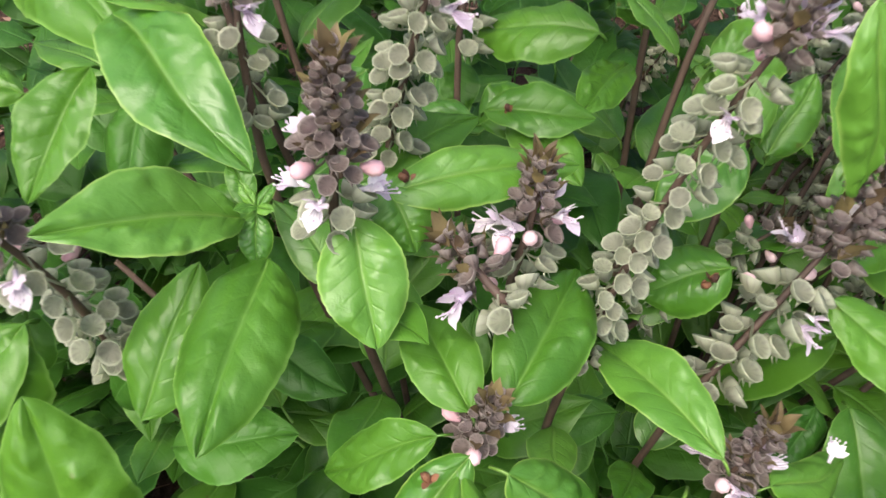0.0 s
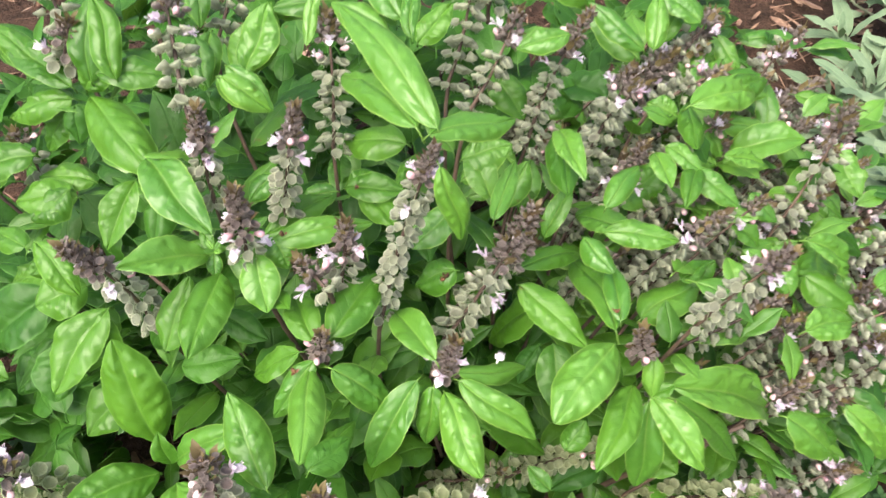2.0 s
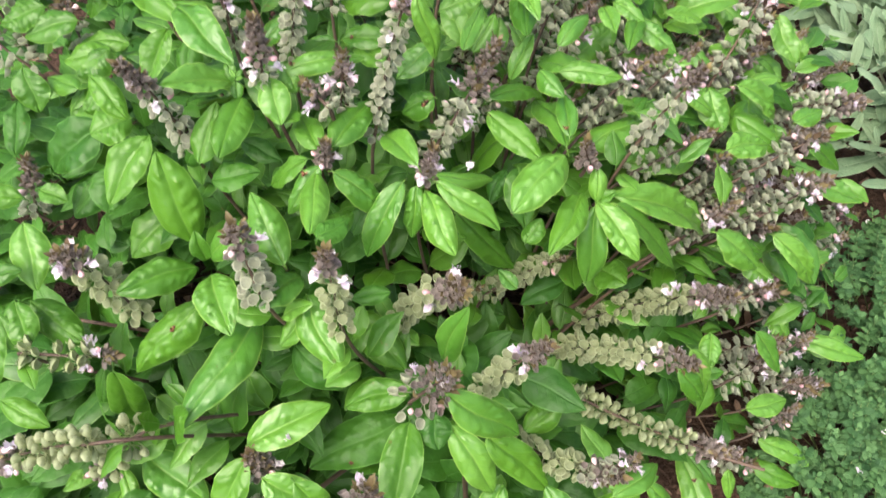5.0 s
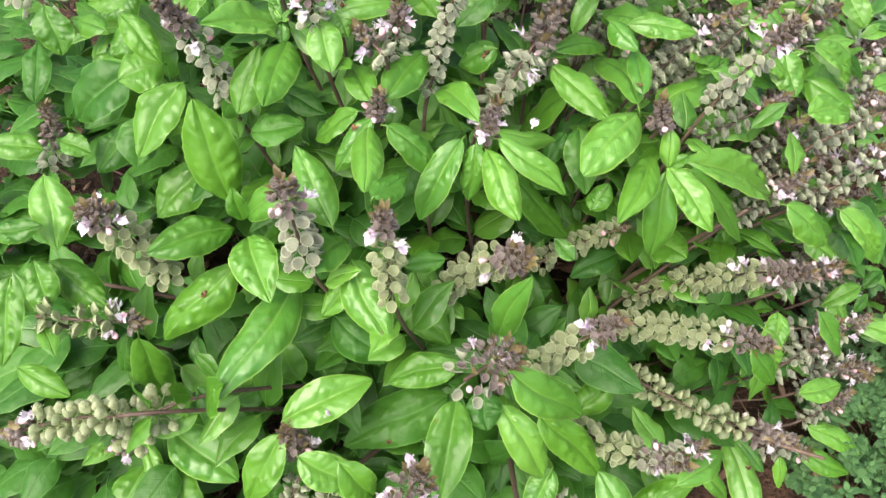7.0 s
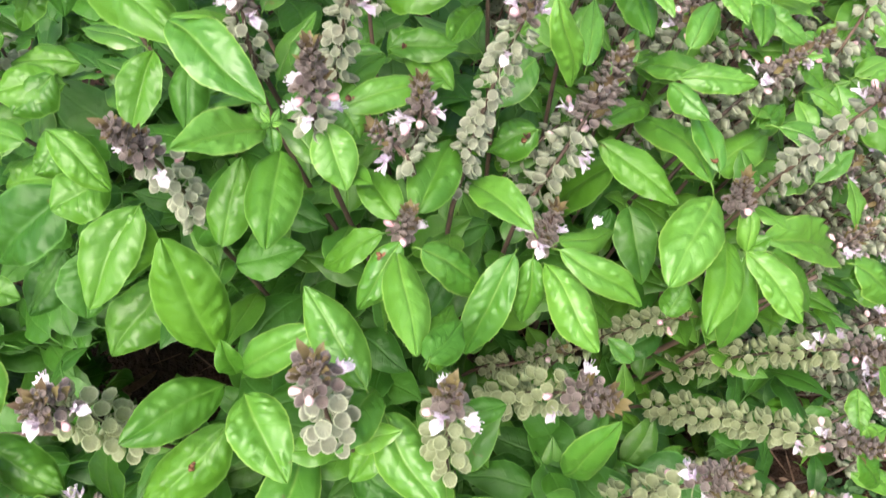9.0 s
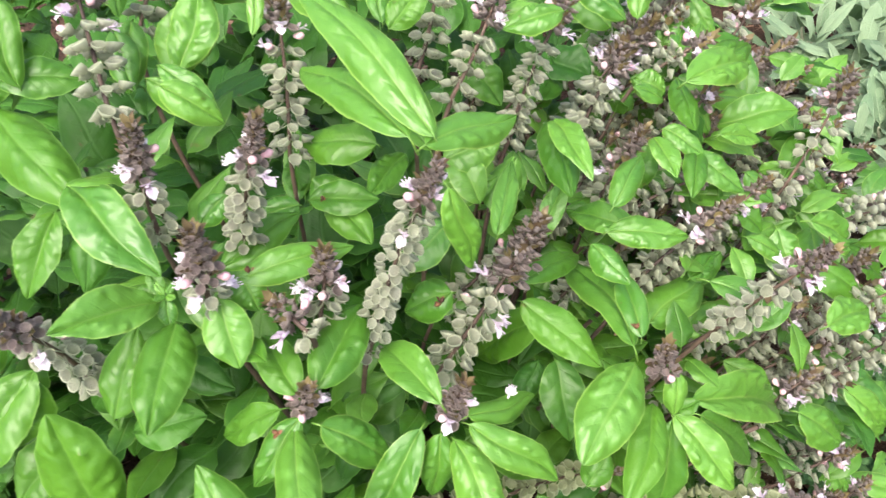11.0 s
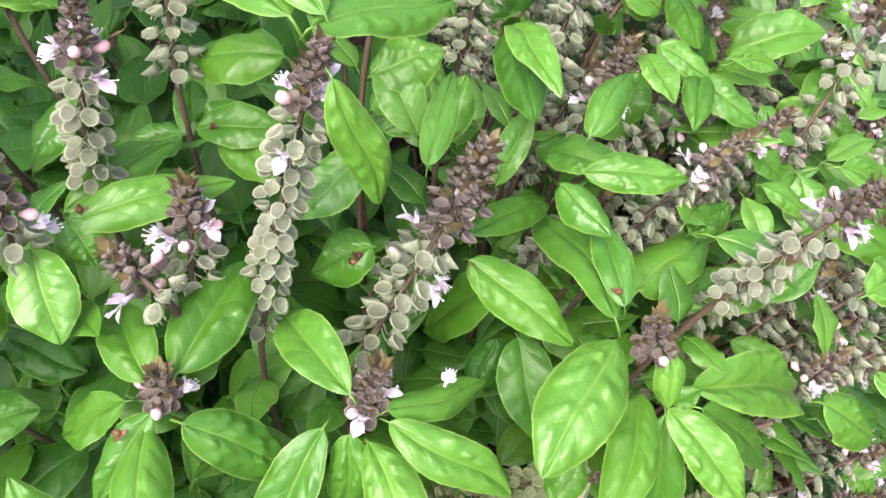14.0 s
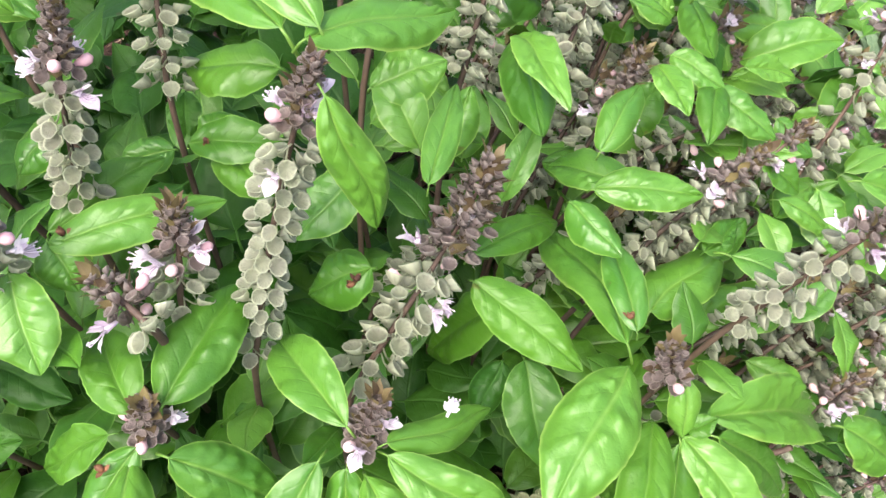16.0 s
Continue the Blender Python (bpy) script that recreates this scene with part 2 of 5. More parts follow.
def blade(base, tip, width, normal, luck, nu=34, nv=16, arch=0.08, fold=0.1, blister=1.0, belly=0.8, petiole=0.12, wave=0.03, teeth=0.0, taper=1.0, curl=0.3):
    """A leaf from base to tip, width across at its widest, its upper face towards normal. Blistered between its side veins."""
    base, tip = np.asarray(base, float), np.asarray(tip, float)
    run = tip - base
    length = np.linalg.norm(run)
    x = run / length
    z = unit(np.asarray(normal, float) - x * np.dot(normal, x))
    y = np.cross(z, x)
    u = np.linspace(0, 1, nu + 1)[:, None]
    v = np.linspace(-1, 1, nv + 1)[None, :]
    ab = np.abs(v)
    peak = belly / (belly + taper)
    half = u ** belly * (1 - u) ** taper / (peak ** belly * (1 - peak) ** taper)
    half = half * (1 + teeth * np.sin(u * 70 + luck * 9))
    half = half * (1 - 0.16 * np.clip((u - 0.72) / 0.28, 0, 1) ** 0.7 * np.sin(math.pi * np.clip((u - 0.72) / 0.28, 0, 1)))
    half[0], half[-1] = 0.02, 0.004
    off = luck * 50
    sway = wave * length * (np.sin(2.2 * math.pi * u + off) * 0.5 + 0.25 * np.sin(4.7 * u + 2 * off))
    lateral = v * half * width / 2
    phase = (u - 0.2 * ab ** 0.85) * 7 + 0.16 * np.sin(v * 6.3 + off * 1.3) + 0.14 * np.sin(u * 17 + off)
    cell = 0.5 - 0.5 * np.cos(2 * math.pi * (phase - 0.5))
    spread = ab * 2.15 - 0.15 + 0.2 * np.sin(phase * 3.1 + off) + 0.12 * np.sin(u * 29 + v * 4 + off)
    across = 0.5 - 0.5 * np.cos(2 * math.pi * np.clip(spread, 0, 2))
    puff = cell * (0.15 + 0.85 * across) * np.sin(math.pi * np.clip(ab, 0, 1)) ** 0.6
    puff = puff * (0.55 + 0.45 * np.sin(u * 13.7 + v * 5.1 + off * 2.1))
    swell = 0.6 + 0.4 * np.sin(u * 5 + off) * np.sin(v * 2.3 + off * 1.7)
    lift = arch * length * 4 * u * (1 - u) * (1 - 0.25 * u)
    lift = lift + (fold * ab - curl * ab ** 2.3) * half * width / 2
    lift = lift + 0.035 * width * np.sin(u * 21 + off * 1.9 + np.sign(v)) * ab ** 3 * half
    lift = lift + blister * 0.10 * width * half ** 0.5 * puff * swell
    lift = lift + 0.07 * width * np.sin(u * 9 + off) * ab ** 2 * np.sign(v) * half
    lift = lift - 0.02 * width * np.exp(-(ab * 6) ** 2)
    p = base + (u * length)[..., None] * x + (lateral + sway)[..., None] * y + (lift + 0 * v)[..., None] * z
    verts = list(p.reshape(-1, 3))
    w = nv + 1
    faces = [(i * w + j, (i + 1) * w + j, (i + 1) * w + j + 1, i * w + j + 1) for i in range(nu) for j in range(nv)]
    uvs = [(float(u[i, 0]), 0.5 + 0.5 * float(v[0, j])) for i in range(nu + 1) for j in range(w)]
    made = (verts, faces, uvs)
    if petiole:
        q = p[0, nv // 2]
        q2 = p[2, nv // 2] - 0.01 * width * z
        stalk = [q2, q, q - x * petiole * length * 0.5 - z * 0.02 * length, q - x * petiole * length - z * 0.09 * length]
        tv, tf, tu = tube(stalk, [0.012 * width, 0.022 * width, 0.024 * width, 0.028 * width], 5)
        made = join((made, (tv, tf, [(0.02, 0.5)] * len(tu))))
    return made


# ---- ground: dark soil under bark mulch ----
def ground_sheet():
    rings = [0.0, 0.15, 0.3, 0.45, 0.6, 0.75, 0.9, 1.1, 1.4, 2.0, 3.5, 8, 25, 100, 600]
    n = 48
    verts, faces = [(0.3, 0.3, 0.0)], []
    for r in rings[1:]:
        for k in range(n):
            a = 2 * math.pi * k / n
            x, y = 0.3 + r * math.cos(a), 0.3 + r * math.sin(a)
            h = 0.018 * noise.noise((x * 6, y * 6, 0.3)) + 0.008 * noise.noise((x * 19, y * 19, 4.0)) if r < 3 else 0.0
            verts.append((x, y, h))
    for k in range(n):
        faces.append((0, 1 + k, 1 + (k + 1) % n))
    for i in range(len(rings) - 2):
        for k in range(n):
            a, b = 1 + i * n + k, 1 + i * n + (k + 1) % n
            faces.append((a, a + n, b + n, b))
    return mesh("ground", verts, faces, SOIL)


ground = tagged(new("ground", ground_sheet()), "dark garden soil under bark mulch", "ground", kind="structure")


def chip(r, x, y, z, size):
    """One torn sliver of bark."""
    l, w, h = size * r.uniform(0.6, 1.5), size * r.uniform(0.14, 0.42), size * r.uniform(0.05, 0.14)
    if r.random() < 0.4:
        l, w, h = l * 1.9, w * 0.28, h * 0.5
    m = pose(x, y, z, r.uniform(-30, 30), r.uniform(-30, 30), r.uniform(0, 360))
    pts = []
    for sz in (-1, 1):
        for sx, sy in ((-1, -0.5), (-0.35, -1), (0.5, -0.9), (1, -0.2), (0.8, 0.7), (-0.1, 1), (-0.8, 0.6)):
            q = m @ Vector((sx * l / 2 * r.uniform(0.8, 1.1), sy * w / 2 * r.uniform(0.7, 1.2), sz * h / 2 * r.uniform(0.6, 1.3)))
            pts.append(tuple(q))
    faces = [tuple(range(6, -1, -1)), tuple(range(7, 14))] + [(k, (k + 1) % 7, 7 + (k + 1) % 7, 7 + k) for k in range(7)]
    return pts, faces, [(0, 0)] * 14


def mulch():
    r = random.Random(31)
    pieces = []
    for _ in range(8000):
        a, far = r.uniform(0, 2 * math.pi), 0.15 + 1.1 * r.random() ** 0.75 + 1.2 * r.random() ** 6
        x, y = 0.4 + far * math.cos(a), 0.45 + far * math.sin(a)
        size = r.choice((0.009, 0.014, 0.02, 0.03))
        z = 0.018 * noise.noise((x * 6, y * 6, 0.3)) + r.uniform(0.0, 0.018)
        pieces.append(chip(r, x, y, z, size))
    me = mesh("bark_mulch", *join(pieces)[:2], CHIP)
    me.polygons.foreach_set("use_smooth", [False] * len(me.polygons))
    return me


tagged(new("bark_mulch", mulch()), "reddish-brown bark chips scattered on dark soil", "mulch", kind="stuff")

# ---- the basil bush ----
ROOT = np.array((0.09, 0.13, 0.0))
HEART = np.array((0.07, 0.14, 0.10))
bush = thing("basil_bush", "large flowering basil bush with glossy green leaves and seed spikes", "herb bush", tuple(ROOT))
anchors = []


def local(p):
    return np.asarray(p, float) - ROOT


def leaf(bx, by, bz, tx, ty, tz, width, roll, young=True):
    """One basil leaf from its base to its tip; roll turns its face about that line."""
    base, tip = np.array((bx, by, bz)), np.array((tx, ty, tz))
    r = random.Random(round((bx * 7 + ty * 13 + tz * 5) * 1e4))
    x = unit(tip - base)
    up = np.array((0.0, 0.0, 1.0))
    z = unit(up - x * x[2])
    y = np.cross(z, x)
    a = radians(roll)
    normal = math.cos(a) * z + math.sin(a) * y
    mid = (base + tip) / 2
    anchors.append(mid)
    anchors.append(base * 0.3 + tip * 0.7)
    length = np.linalg.norm(tip - base)
    # most leaves left of x = -0.06 take the middle green
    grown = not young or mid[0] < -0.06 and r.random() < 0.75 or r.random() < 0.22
    puffed = r.choice((1.0, 1.4, 1.8, 2.3, 2.8)) if young else r.uniform(0.6, 1.6)
    made = blade(local(base), local(tip), width * 0.92, normal, r.random(), arch=r.uniform(0.03, 0.15), fold=r.uniform(0.1, 0.6), curl=r.uniform(0.25, 0.85), blister=puffed,
                 belly=r.uniform(0.54, 0.72), taper=r.uniform(0.68, 0.84), petiole=min(0.03, 0.0015 / length), wave=r.uniform(-0.05, 0.05), teeth=0.012)
    # leaves not young mostly take the older green with shade painted in
    skin = LEAF_OLD_SHADED if not young and r.random() < 0.6 else LEAF_MID if grown else LEAF_YOUNG
    part("leaf", mesh("leaf", made[0], made[1], skin, made[2]), bush, "" if young else "mature leaf, darker green from age and painted shade")


def calyx_mesh(name, material, size, deep):
    """A calyx: a shallow round dish with an upturned lip on a translucent bell, two small teeth below, a thin stalk back to the stem; it faces +z and reaches out along +x."""
    n = 10
    rings = ((0.0, -0.13, 0.0), (0.5, -0.09, 0.4), (0.85, 0.02, 0.75), (1.0, 0.12, 1.0), (1.0, 0.07, 0.95), (0.8, -0.45 * deep, 0.7), (0.5, -0.85 * deep, 0.5), (0.16, -1.1 * deep, 0.2))
    verts, faces, uvs = [], [], []
    for rad, h, uu in rings:
        back = 0.62 - 0.28 * max(0.0, -h)
        for k in range(n):
            a = 2 * math.pi * k / n
            lip = 1.0 - (0.09 if k in (2, 8) and rad > 0.7 else 0.0) + (0.05 if k == 0 and rad > 0.7 else 0.0)
            verts.append(((back + 0.5 * math.cos(a) * rad * lip) * size, 0.5 * math.sin(a) * rad * lip * size, (h + 0.07 * math.cos(a) * rad) * size))
            uvs.append((uu, k / n))
    for i in range(len(rings) - 1):
        for k in range(n):
            j = (k + 1) % n
            faces.append((i * n + k, i * n + j, (i + 1) * n + j, (i + 1) * n + k)[::-1])
    low = -1.1 * deep * size
    stalk = tube([(-0.5 * size, 0, low - 0.02 * size), (0.05 * size, 0, low - 0.06 * size), (0.40 * size, 0, low + 0.05 * size)], [0.05 * size, 0.055 * size, 0.09 * size], 4)
    tv, tf, tu = [], [], []
    for side in (-1, 1):
        x, y, z, off = 0.95 * size, 0.17 * side * size, -0.5 * deep * size, len(tv)
        tv += [(x - 0.1 * size, y - 0.09 * size, z), (x - 0.1 * size, y + 0.09 * size, z), (x + 0.22 * size, y * 0.8, z - 0.12 * size), (x - 0.03 * size, y, z - 0.10 * size)]
        tf += [(off, off + 1, off + 2), (off, off + 2, off + 3), (off + 1, off + 3, off + 2), (off, off + 3, off + 1)]
        tu += [(0.9, 0.1)] * 4
    made = join(((verts, faces, uvs), (stalk[0], stalk[1], [(0.2, 0.1)] * len(stalk[2])), (tv, tf, tu)))
    return mesh(name, *made[:2], material, made[2])


CALYXES = {k: calyx_mesh("calyx", m, s, d) for k, (m, s, d) in {"ripe": (CALYX_RIPE, 0.0058, 0.46), "green": (CALYX_GREEN, 0.0060, 0.48), "young": (CALYX_YOUNG, 0.0046, 0.40), "bud": (CALYX_YOUNG, 0.0034, 0.55)}.items()}


def bract_mesh():
    made = blade((0, 0, 0), (0.0085, 0, 0.002), 0.0042, (0, 0, 1), 0.3, 6, 4, 0.12, 0.5, 0.2, 0.6, 0)
    return mesh("bract", made[0], made[1], BRACT, made[2])


BRACT_MESH = bract_mesh()


def blossom_mesh(luck):
    """A two-lipped flower: a notched fan above, a tongue below, four thread stamens."""
    r = random.Random(luck)
    pieces = [tube([(0, 0, 0), (0.002, 0, 0.0003), (0.0045, 0, 0.0008)], [0.0007, 0.0009, 0.0016], 6)]
    root = np.array((0.0036, 0, 0.0010))
    for k in range(4):
        a = radians(-54 + 36 * k + r.uniform(-6, 6))
        d = np.array((math.cos(a) * 0.8, math.sin(a), 0.6 + r.uniform(-0.1, 0.1)))
        pieces.append(blade(root, root + unit(d) * 0.0062, 0.0038, (-0.6, r.uniform(-0.4, 0.4), 0.8), r.random(), 6, 4, 0.14, 0.2, 0.3, 0.7, 0))
    tongue = np.array((0.0110, r.uniform(-0.001, 0.001), -0.0040))
    pieces.append(blade((0.0034, 0, 0.0002), tongue, 0.0062, (0.3, 0, 1), r.random(), 7, 5, 0.1, 0.5, 0.3, 0.9, 0))
    for k in range(4):
        side = (k - 1.5) * 0.0011
        end = np.array((0.0100 + r.uniform(-0.001, 0.0012), side * 1.7, 0.0006 + r.uniform(-0.0006, 0.001)))
        pieces.append(tube([(0.004, side * 0.4, 0.0008), (0.0078, side, 0.0002), end], [0.00026, 0.00024, 0.00022], 4))
        pieces.append(tube([end, end + np.array((0.0004, 0, 0.0002)), end + np.array((0.0009, 0, 0.0003))], [0.0002, 0.0005, 0.00015], 5))
    made = join(pieces)
    return mesh("blossom", *made[:2], PETAL, made[2])


BLOSSOMS = [blossom_mesh(k) for k in (3, 8, 21)]
bud_tube = tube([(0, 0, 0), (0.001, 0, 0), (0.0026, 0, 0.0003), (0.0042, 0, 0.0006), (0.0050, 0, 0.0006)], [0.0007, 0.0011, 0.0018, 0.0015, 0.0004], 8)
BUD_MESH = mesh("bud", *bud_tube[:2], PETAL_PINK, bud_tube[2])


def basis(out, axis):
    """A pose whose +x is out and whose +z leans to axis."""
    x = unit(np.asarray(out, float))
    z = unit(np.asarray(axis, float) - x * np.dot(axis, x))
    y = np.cross(z, x)
    return Matrix(((x[0], y[0], z[0], 0), (x[1], y[1], z[1], 0), (x[2], y[2], z[2], 0), (0, 0, 0, 1)))


def merged(name, pieces):
    """Several (mesh, pose) as one mesh that keeps their materials."""
    made, slots, which = [], [], []
    for me, m in pieces:
        if me not in SHAPES:
            co = np.empty(len(me.vertices) * 3)
            me.vertices.foreach_get("co", co)
            uv = np.zeros((len(me.vertices), 2))
            for loop, data in zip(me.loops, me.uv_layers[0].data):
                uv[loop.vertex_index] = data.uv
            SHAPES[me] = (co.reshape(-1, 3), [tuple(q.vertices) for q in me.polygons], list(uv))
        co, faces, uv = SHAPES[me]
        mm = np.array(m)
        made.append((list(co @ mm[:3, :3].T + mm[:3, 3]), faces, uv))
        if me.materials[0] not in slots:
            slots.append(me.materials[0])
        which += [slots.index(me.materials[0])] * len(faces)
    v, f, u = join(made)
    out = mesh(name, v, f, slots[0], u)
    for material in slots[1:]:
        out.materials.append(material)
    out.polygons.foreach_set("material_index", which)
    return out


SHAPES = {}


def spike(bx, by, bz, tx, ty, tz, radius, flowers, ripe=0.6, green=False, leafy=True):
    """A flower spike from its lowest whorl to its tip: stalk, whorls of calyxes, a head of young buds, blossoms and opening buds."""
    base, tip = np.array((bx, by, bz)), np.array((tx, ty, tz))
    r = random.Random(round((bx * 11 + ty * 3 + bz * 17) * 1e4))
    if ripe < 0:
        base = tip - (tip - base) * 0.6
    length = np.linalg.norm(tip - base)
    axis = (tip - base) / length
    for k in (0.0, 0.25, 0.5, 0.75, 1.0):
        anchors.append(base + axis * length * k)
    side = unit(np.cross(axis, (0.3, 0.9, 0.2)))
    other = np.cross(axis, side)
    sag = side * r.uniform(-0.05, 0.05) + other * r.uniform(-0.05, 0.05)
    at_s = lambda s: base + axis * length * s + sag * length * 4 * s * (1 - s)
    # the stalk runs on below the whorls into the heart of the bush
    low = base - axis * min(0.03, (0.6 if length > 0.04 else 0.1) * length, 0.3 * np.linalg.norm(base - HEART))
    inward = unit(HEART + np.array((r.uniform(-0.05, 0.05), r.uniform(-0.05, 0.05), -0.16)) - low)
    deep = low + inward * min(0.13 if length > 0.04 else 0.012, 0.8 * np.linalg.norm(low - HEART))
    pts = bend(deep, deep - inward * min(0.02, 0.2 * length), low - axis * min(0.01, 0.1 * length), base, 10)[:-1] + [at_s(s) for s in np.linspace(0, 0.97, 8)]
    radii = list(np.linspace(0.0014, 0.0012, 9)) + list(np.linspace(0.0012, 0.0006, 8))
    tv, tf, tu = tube([local(p) for p in pts], radii, 6)
    stalk = part("flower_spike", mesh("flower_spike", tv, tf, STEM, tu), bush)
    for k, spread in ((2, 0.042), (5, 0.036), (7, 0.026)) if leafy and length > 0.04 else ():
        way = unit(pts[k + 1] - pts[k])
        out = unit(np.cross(way, (r.uniform(-1, 1), r.uniform(-1, 1), 0.3)))
        for turn in (-1, 1):
            d = unit(out * turn + way * 0.5)
            q = pts[k] + d * 0.004
            fresh = k > 4 and r.random() < 0.6
            made = blade(local(q), local(q + d * spread * r.uniform(0.8, 1.2)), spread * r.uniform(0.45, 0.6), way + np.array((0, 0, 0.8)), r.random(), 14, 8, 0.08, r.uniform(0, 0.3), 0.8, 0.7, 0.1)
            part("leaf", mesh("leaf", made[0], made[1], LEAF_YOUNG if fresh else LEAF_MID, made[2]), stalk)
    head = []
    if ripe < 0:
        radius *= 0.7
    grown = min(1.16, max(0.85, radius * 0.70 / 0.0068))
    s, turn = 0.01, r.uniform(0, 6.28)
    while s < 0.965:
        young = s > ripe
        close = (s - ripe) / max(0.05, 1 - ripe)
        size = grown * (r.uniform(0.94, 1.06) if not young else 1.08 - 0.45 * close)
        kind = ("green" if green else "ripe") if not young else ("young" if close < 0.5 else "bud")
        if not young:
            # a whorl: two facing groups of three calyxes
            span = max(0.0008, radius * r.uniform(1.0, 1.2) - 0.0062 * size)
            for k in range(6):
                if r.random() < 0.07:
                    continue
                a = turn + math.pi * (k // 3) + (k % 3 - 1) * 0.92 + r.uniform(-0.14, 0.14)
                out = math.cos(a) * side + math.sin(a) * other
                p = at_s(s) + out * span * r.uniform(0.85, 1.12) + axis * r.uniform(-0.0014, 0.0014)
                m = Matrix.Translation(local(p)) @ basis(out, axis) @ pose(0, 0, 0, r.uniform(-22, 22), r.uniform(18, 58), r.uniform(-16, 16))
                part("calyx", CALYXES[kind], stalk, m=m @ Matrix.Diagonal((*[size * r.uniform(0.88, 1.12)] * 3, 1)))
            s += 0.0078 * grown * r.uniform(0.88, 1.14) / length
            turn += 1.5708 + r.uniform(-0.15, 0.15)
            continue
        count = (6 if close < 0.8 else 4) + (2 if ripe < 0 else 0)
        reach = max(0.0012, (radius * 1.25 - 0.0062) * (1.0 - 0.45 * close) * r.uniform(0.75, 1.1))
        for k in range(count):
            a = turn + 2 * math.pi * k / count + r.uniform(-0.2, 0.2)
            out = math.cos(a) * side + math.sin(a) * other
            p = at_s(s) + out * (reach * r.uniform(0.82, 1.1) - 0.0008) + axis * (r.uniform(-0.0016, 0.0016) + 0.001)
            m = Matrix.Translation(local(p)) @ basis(out, axis) @ pose(0, 0, 0, r.uniform(-20, 20), r.uniform(20, 60) - 35 * close, r.uniform(-20, 20))
            head.append((CALYXES[kind], m @ Matrix.Diagonal((*[size * r.uniform(0.88, 1.1)] * 3, 1))))
        for k in range(4):
            a = turn + 0.8 + 1.57 * k + r.uniform(-0.3, 0.3)
            out = math.cos(a) * side + math.sin(a) * other
            m = Matrix.Translation(local(at_s(s) + out * reach * 0.35 + axis * 0.002)) @ basis(out, axis) @ pose(0, 0, 0, r.uniform(-20, 20), r.uniform(-35, 10), r.uniform(-20, 20))
            head.append((CALYXES["bud"], m @ Matrix.Diagonal((*[size * r.uniform(0.9, 1.2)] * 3, 1))))
        for k in range(3):
            a = turn + 2.09 * k + r.uniform(-0.4, 0.4)
            out = math.cos(a) * side + math.sin(a) * other
            m = Matrix.Translation(local(at_s(s) + out * reach * 0.75)) @ basis(out + axis * 0.8, axis) @ Matrix.Diagonal((*[0.9 * size * r.uniform(0.75, 1.2)] * 3, 1))
            head.append((BRACT_MESH, m))
        s += (0.0044 if ripe < 0 else 0.0056 - 0.0026 * min(1, close * 1.3)) * r.uniform(0.9, 1.15) / length
        turn += 0.52 + r.uniform(-0.1, 0.1)
    # a tuft of pointed bracts closes the tip
    for k in range(7):
        a = turn + 2.4 * k
        out = math.cos(a) * side + math.sin(a) * other
        m = Matrix.Translation(local(at_s(0.86 + 0.018 * k) + out * 0.0016)) @ basis(axis * (0.9 + 0.15 * k) + out * 0.9, -out) @ Matrix.Diagonal((*[grown * r.uniform(0.55, 0.95)] * 3, 1))
        head.append((BRACT_MESH, m))
    for k in range(5):
        a = turn + 2.4 * k + 1.0
        out = math.cos(a) * side + math.sin(a) * other
        m = Matrix.Translation(local(at_s(0.95) + out * 0.0004)) @ basis(out + axis * 0.9, axis) @ Matrix.Diagonal((*[r.uniform(0.5, 0.75)] * 3, 1))
        head.append((CALYXES["bud"], m))
    part("bud_head", merged("bud_head", head), stalk, "dense purple-brown head of young buds and bracts")
    for k in range(flowers + 2):
        a = turn + 1.9 * k + r.uniform(-0.4, 0.4)
        out = math.cos(a) * side + math.sin(a) * other
        if k < flowers and out[2] < -0.2:
            out = unit(out + np.array((0, -0.3, 0.9)))
        s = max(0.08, min(0.8, ripe + r.uniform(-0.12, 0.18)))
        m = Matrix.Translation(local(at_s(s) + out * (radius - 0.0045))) @ basis(out + axis * r.uniform(-0.2, 0.4), axis)
        if k < flowers:
            part("blossom", BLOSSOMS[k % 3], stalk, m=m @ Matrix.Diagonal((*[r.uniform(0.58, 0.84)] * 3, 1)))
        else:
            part("bud", BUD_MESH, stalk, m=m)


leaf(-0.0340, 0.1248, 0.4614, -0.0647, 0.1004, 0.4843, 0.0211, 23)
leaf(-0.0286, 0.1180, 0.4556, -0.0364, 0.0715, 0.4551, 0.0248, 8)
leaf(-0.0311, 0.1254, 0.4617, -0.0314, 0.1171, 0.4533, 0.0083, 6)
leaf(-0.0092, 0.1183, 0.4689, -0.0039, 0.0964, 0.4526, 0.0203, -1)
leaf(-0.0322, 0.1263, 0.4625, -0.0429, 0.1298, 0.4633, 0.0099, 16)
leaf(-0.0305, 0.1262, 0.4635, -0.0268, 0.1302, 0.4668, 0.0036, -10)
leaf(-0.0308, 0.1258, 0.4640, -0.0345, 0.1218, 0.4672, 0.0034, 10)
leaf(-0.0312, 0.1262, 0.4640, -0.0352, 0.1312, 0.4670, 0.0036, 12)
leaf(-0.0304, 0.1256, 0.4640, -0.0262, 0.1224, 0.4662, 0.0034, -12)
leaf(-0.0320, 0.1268, 0.4632, -0.0372, 0.1352, 0.4690, 0.0070, 8)
leaf(0.0156, 0.0903, 0.4371, 0.0014, 0.1207, 0.4344, 0.0184, 5)
leaf(0.0236, 0.0916, 0.4380, 0.0434, 0.1311, 0.4342, 0.0237, -10)
leaf(0.0084, 0.0864, 0.4341, -0.0189, 0.0891, 0.4082, 0.0157, 23)
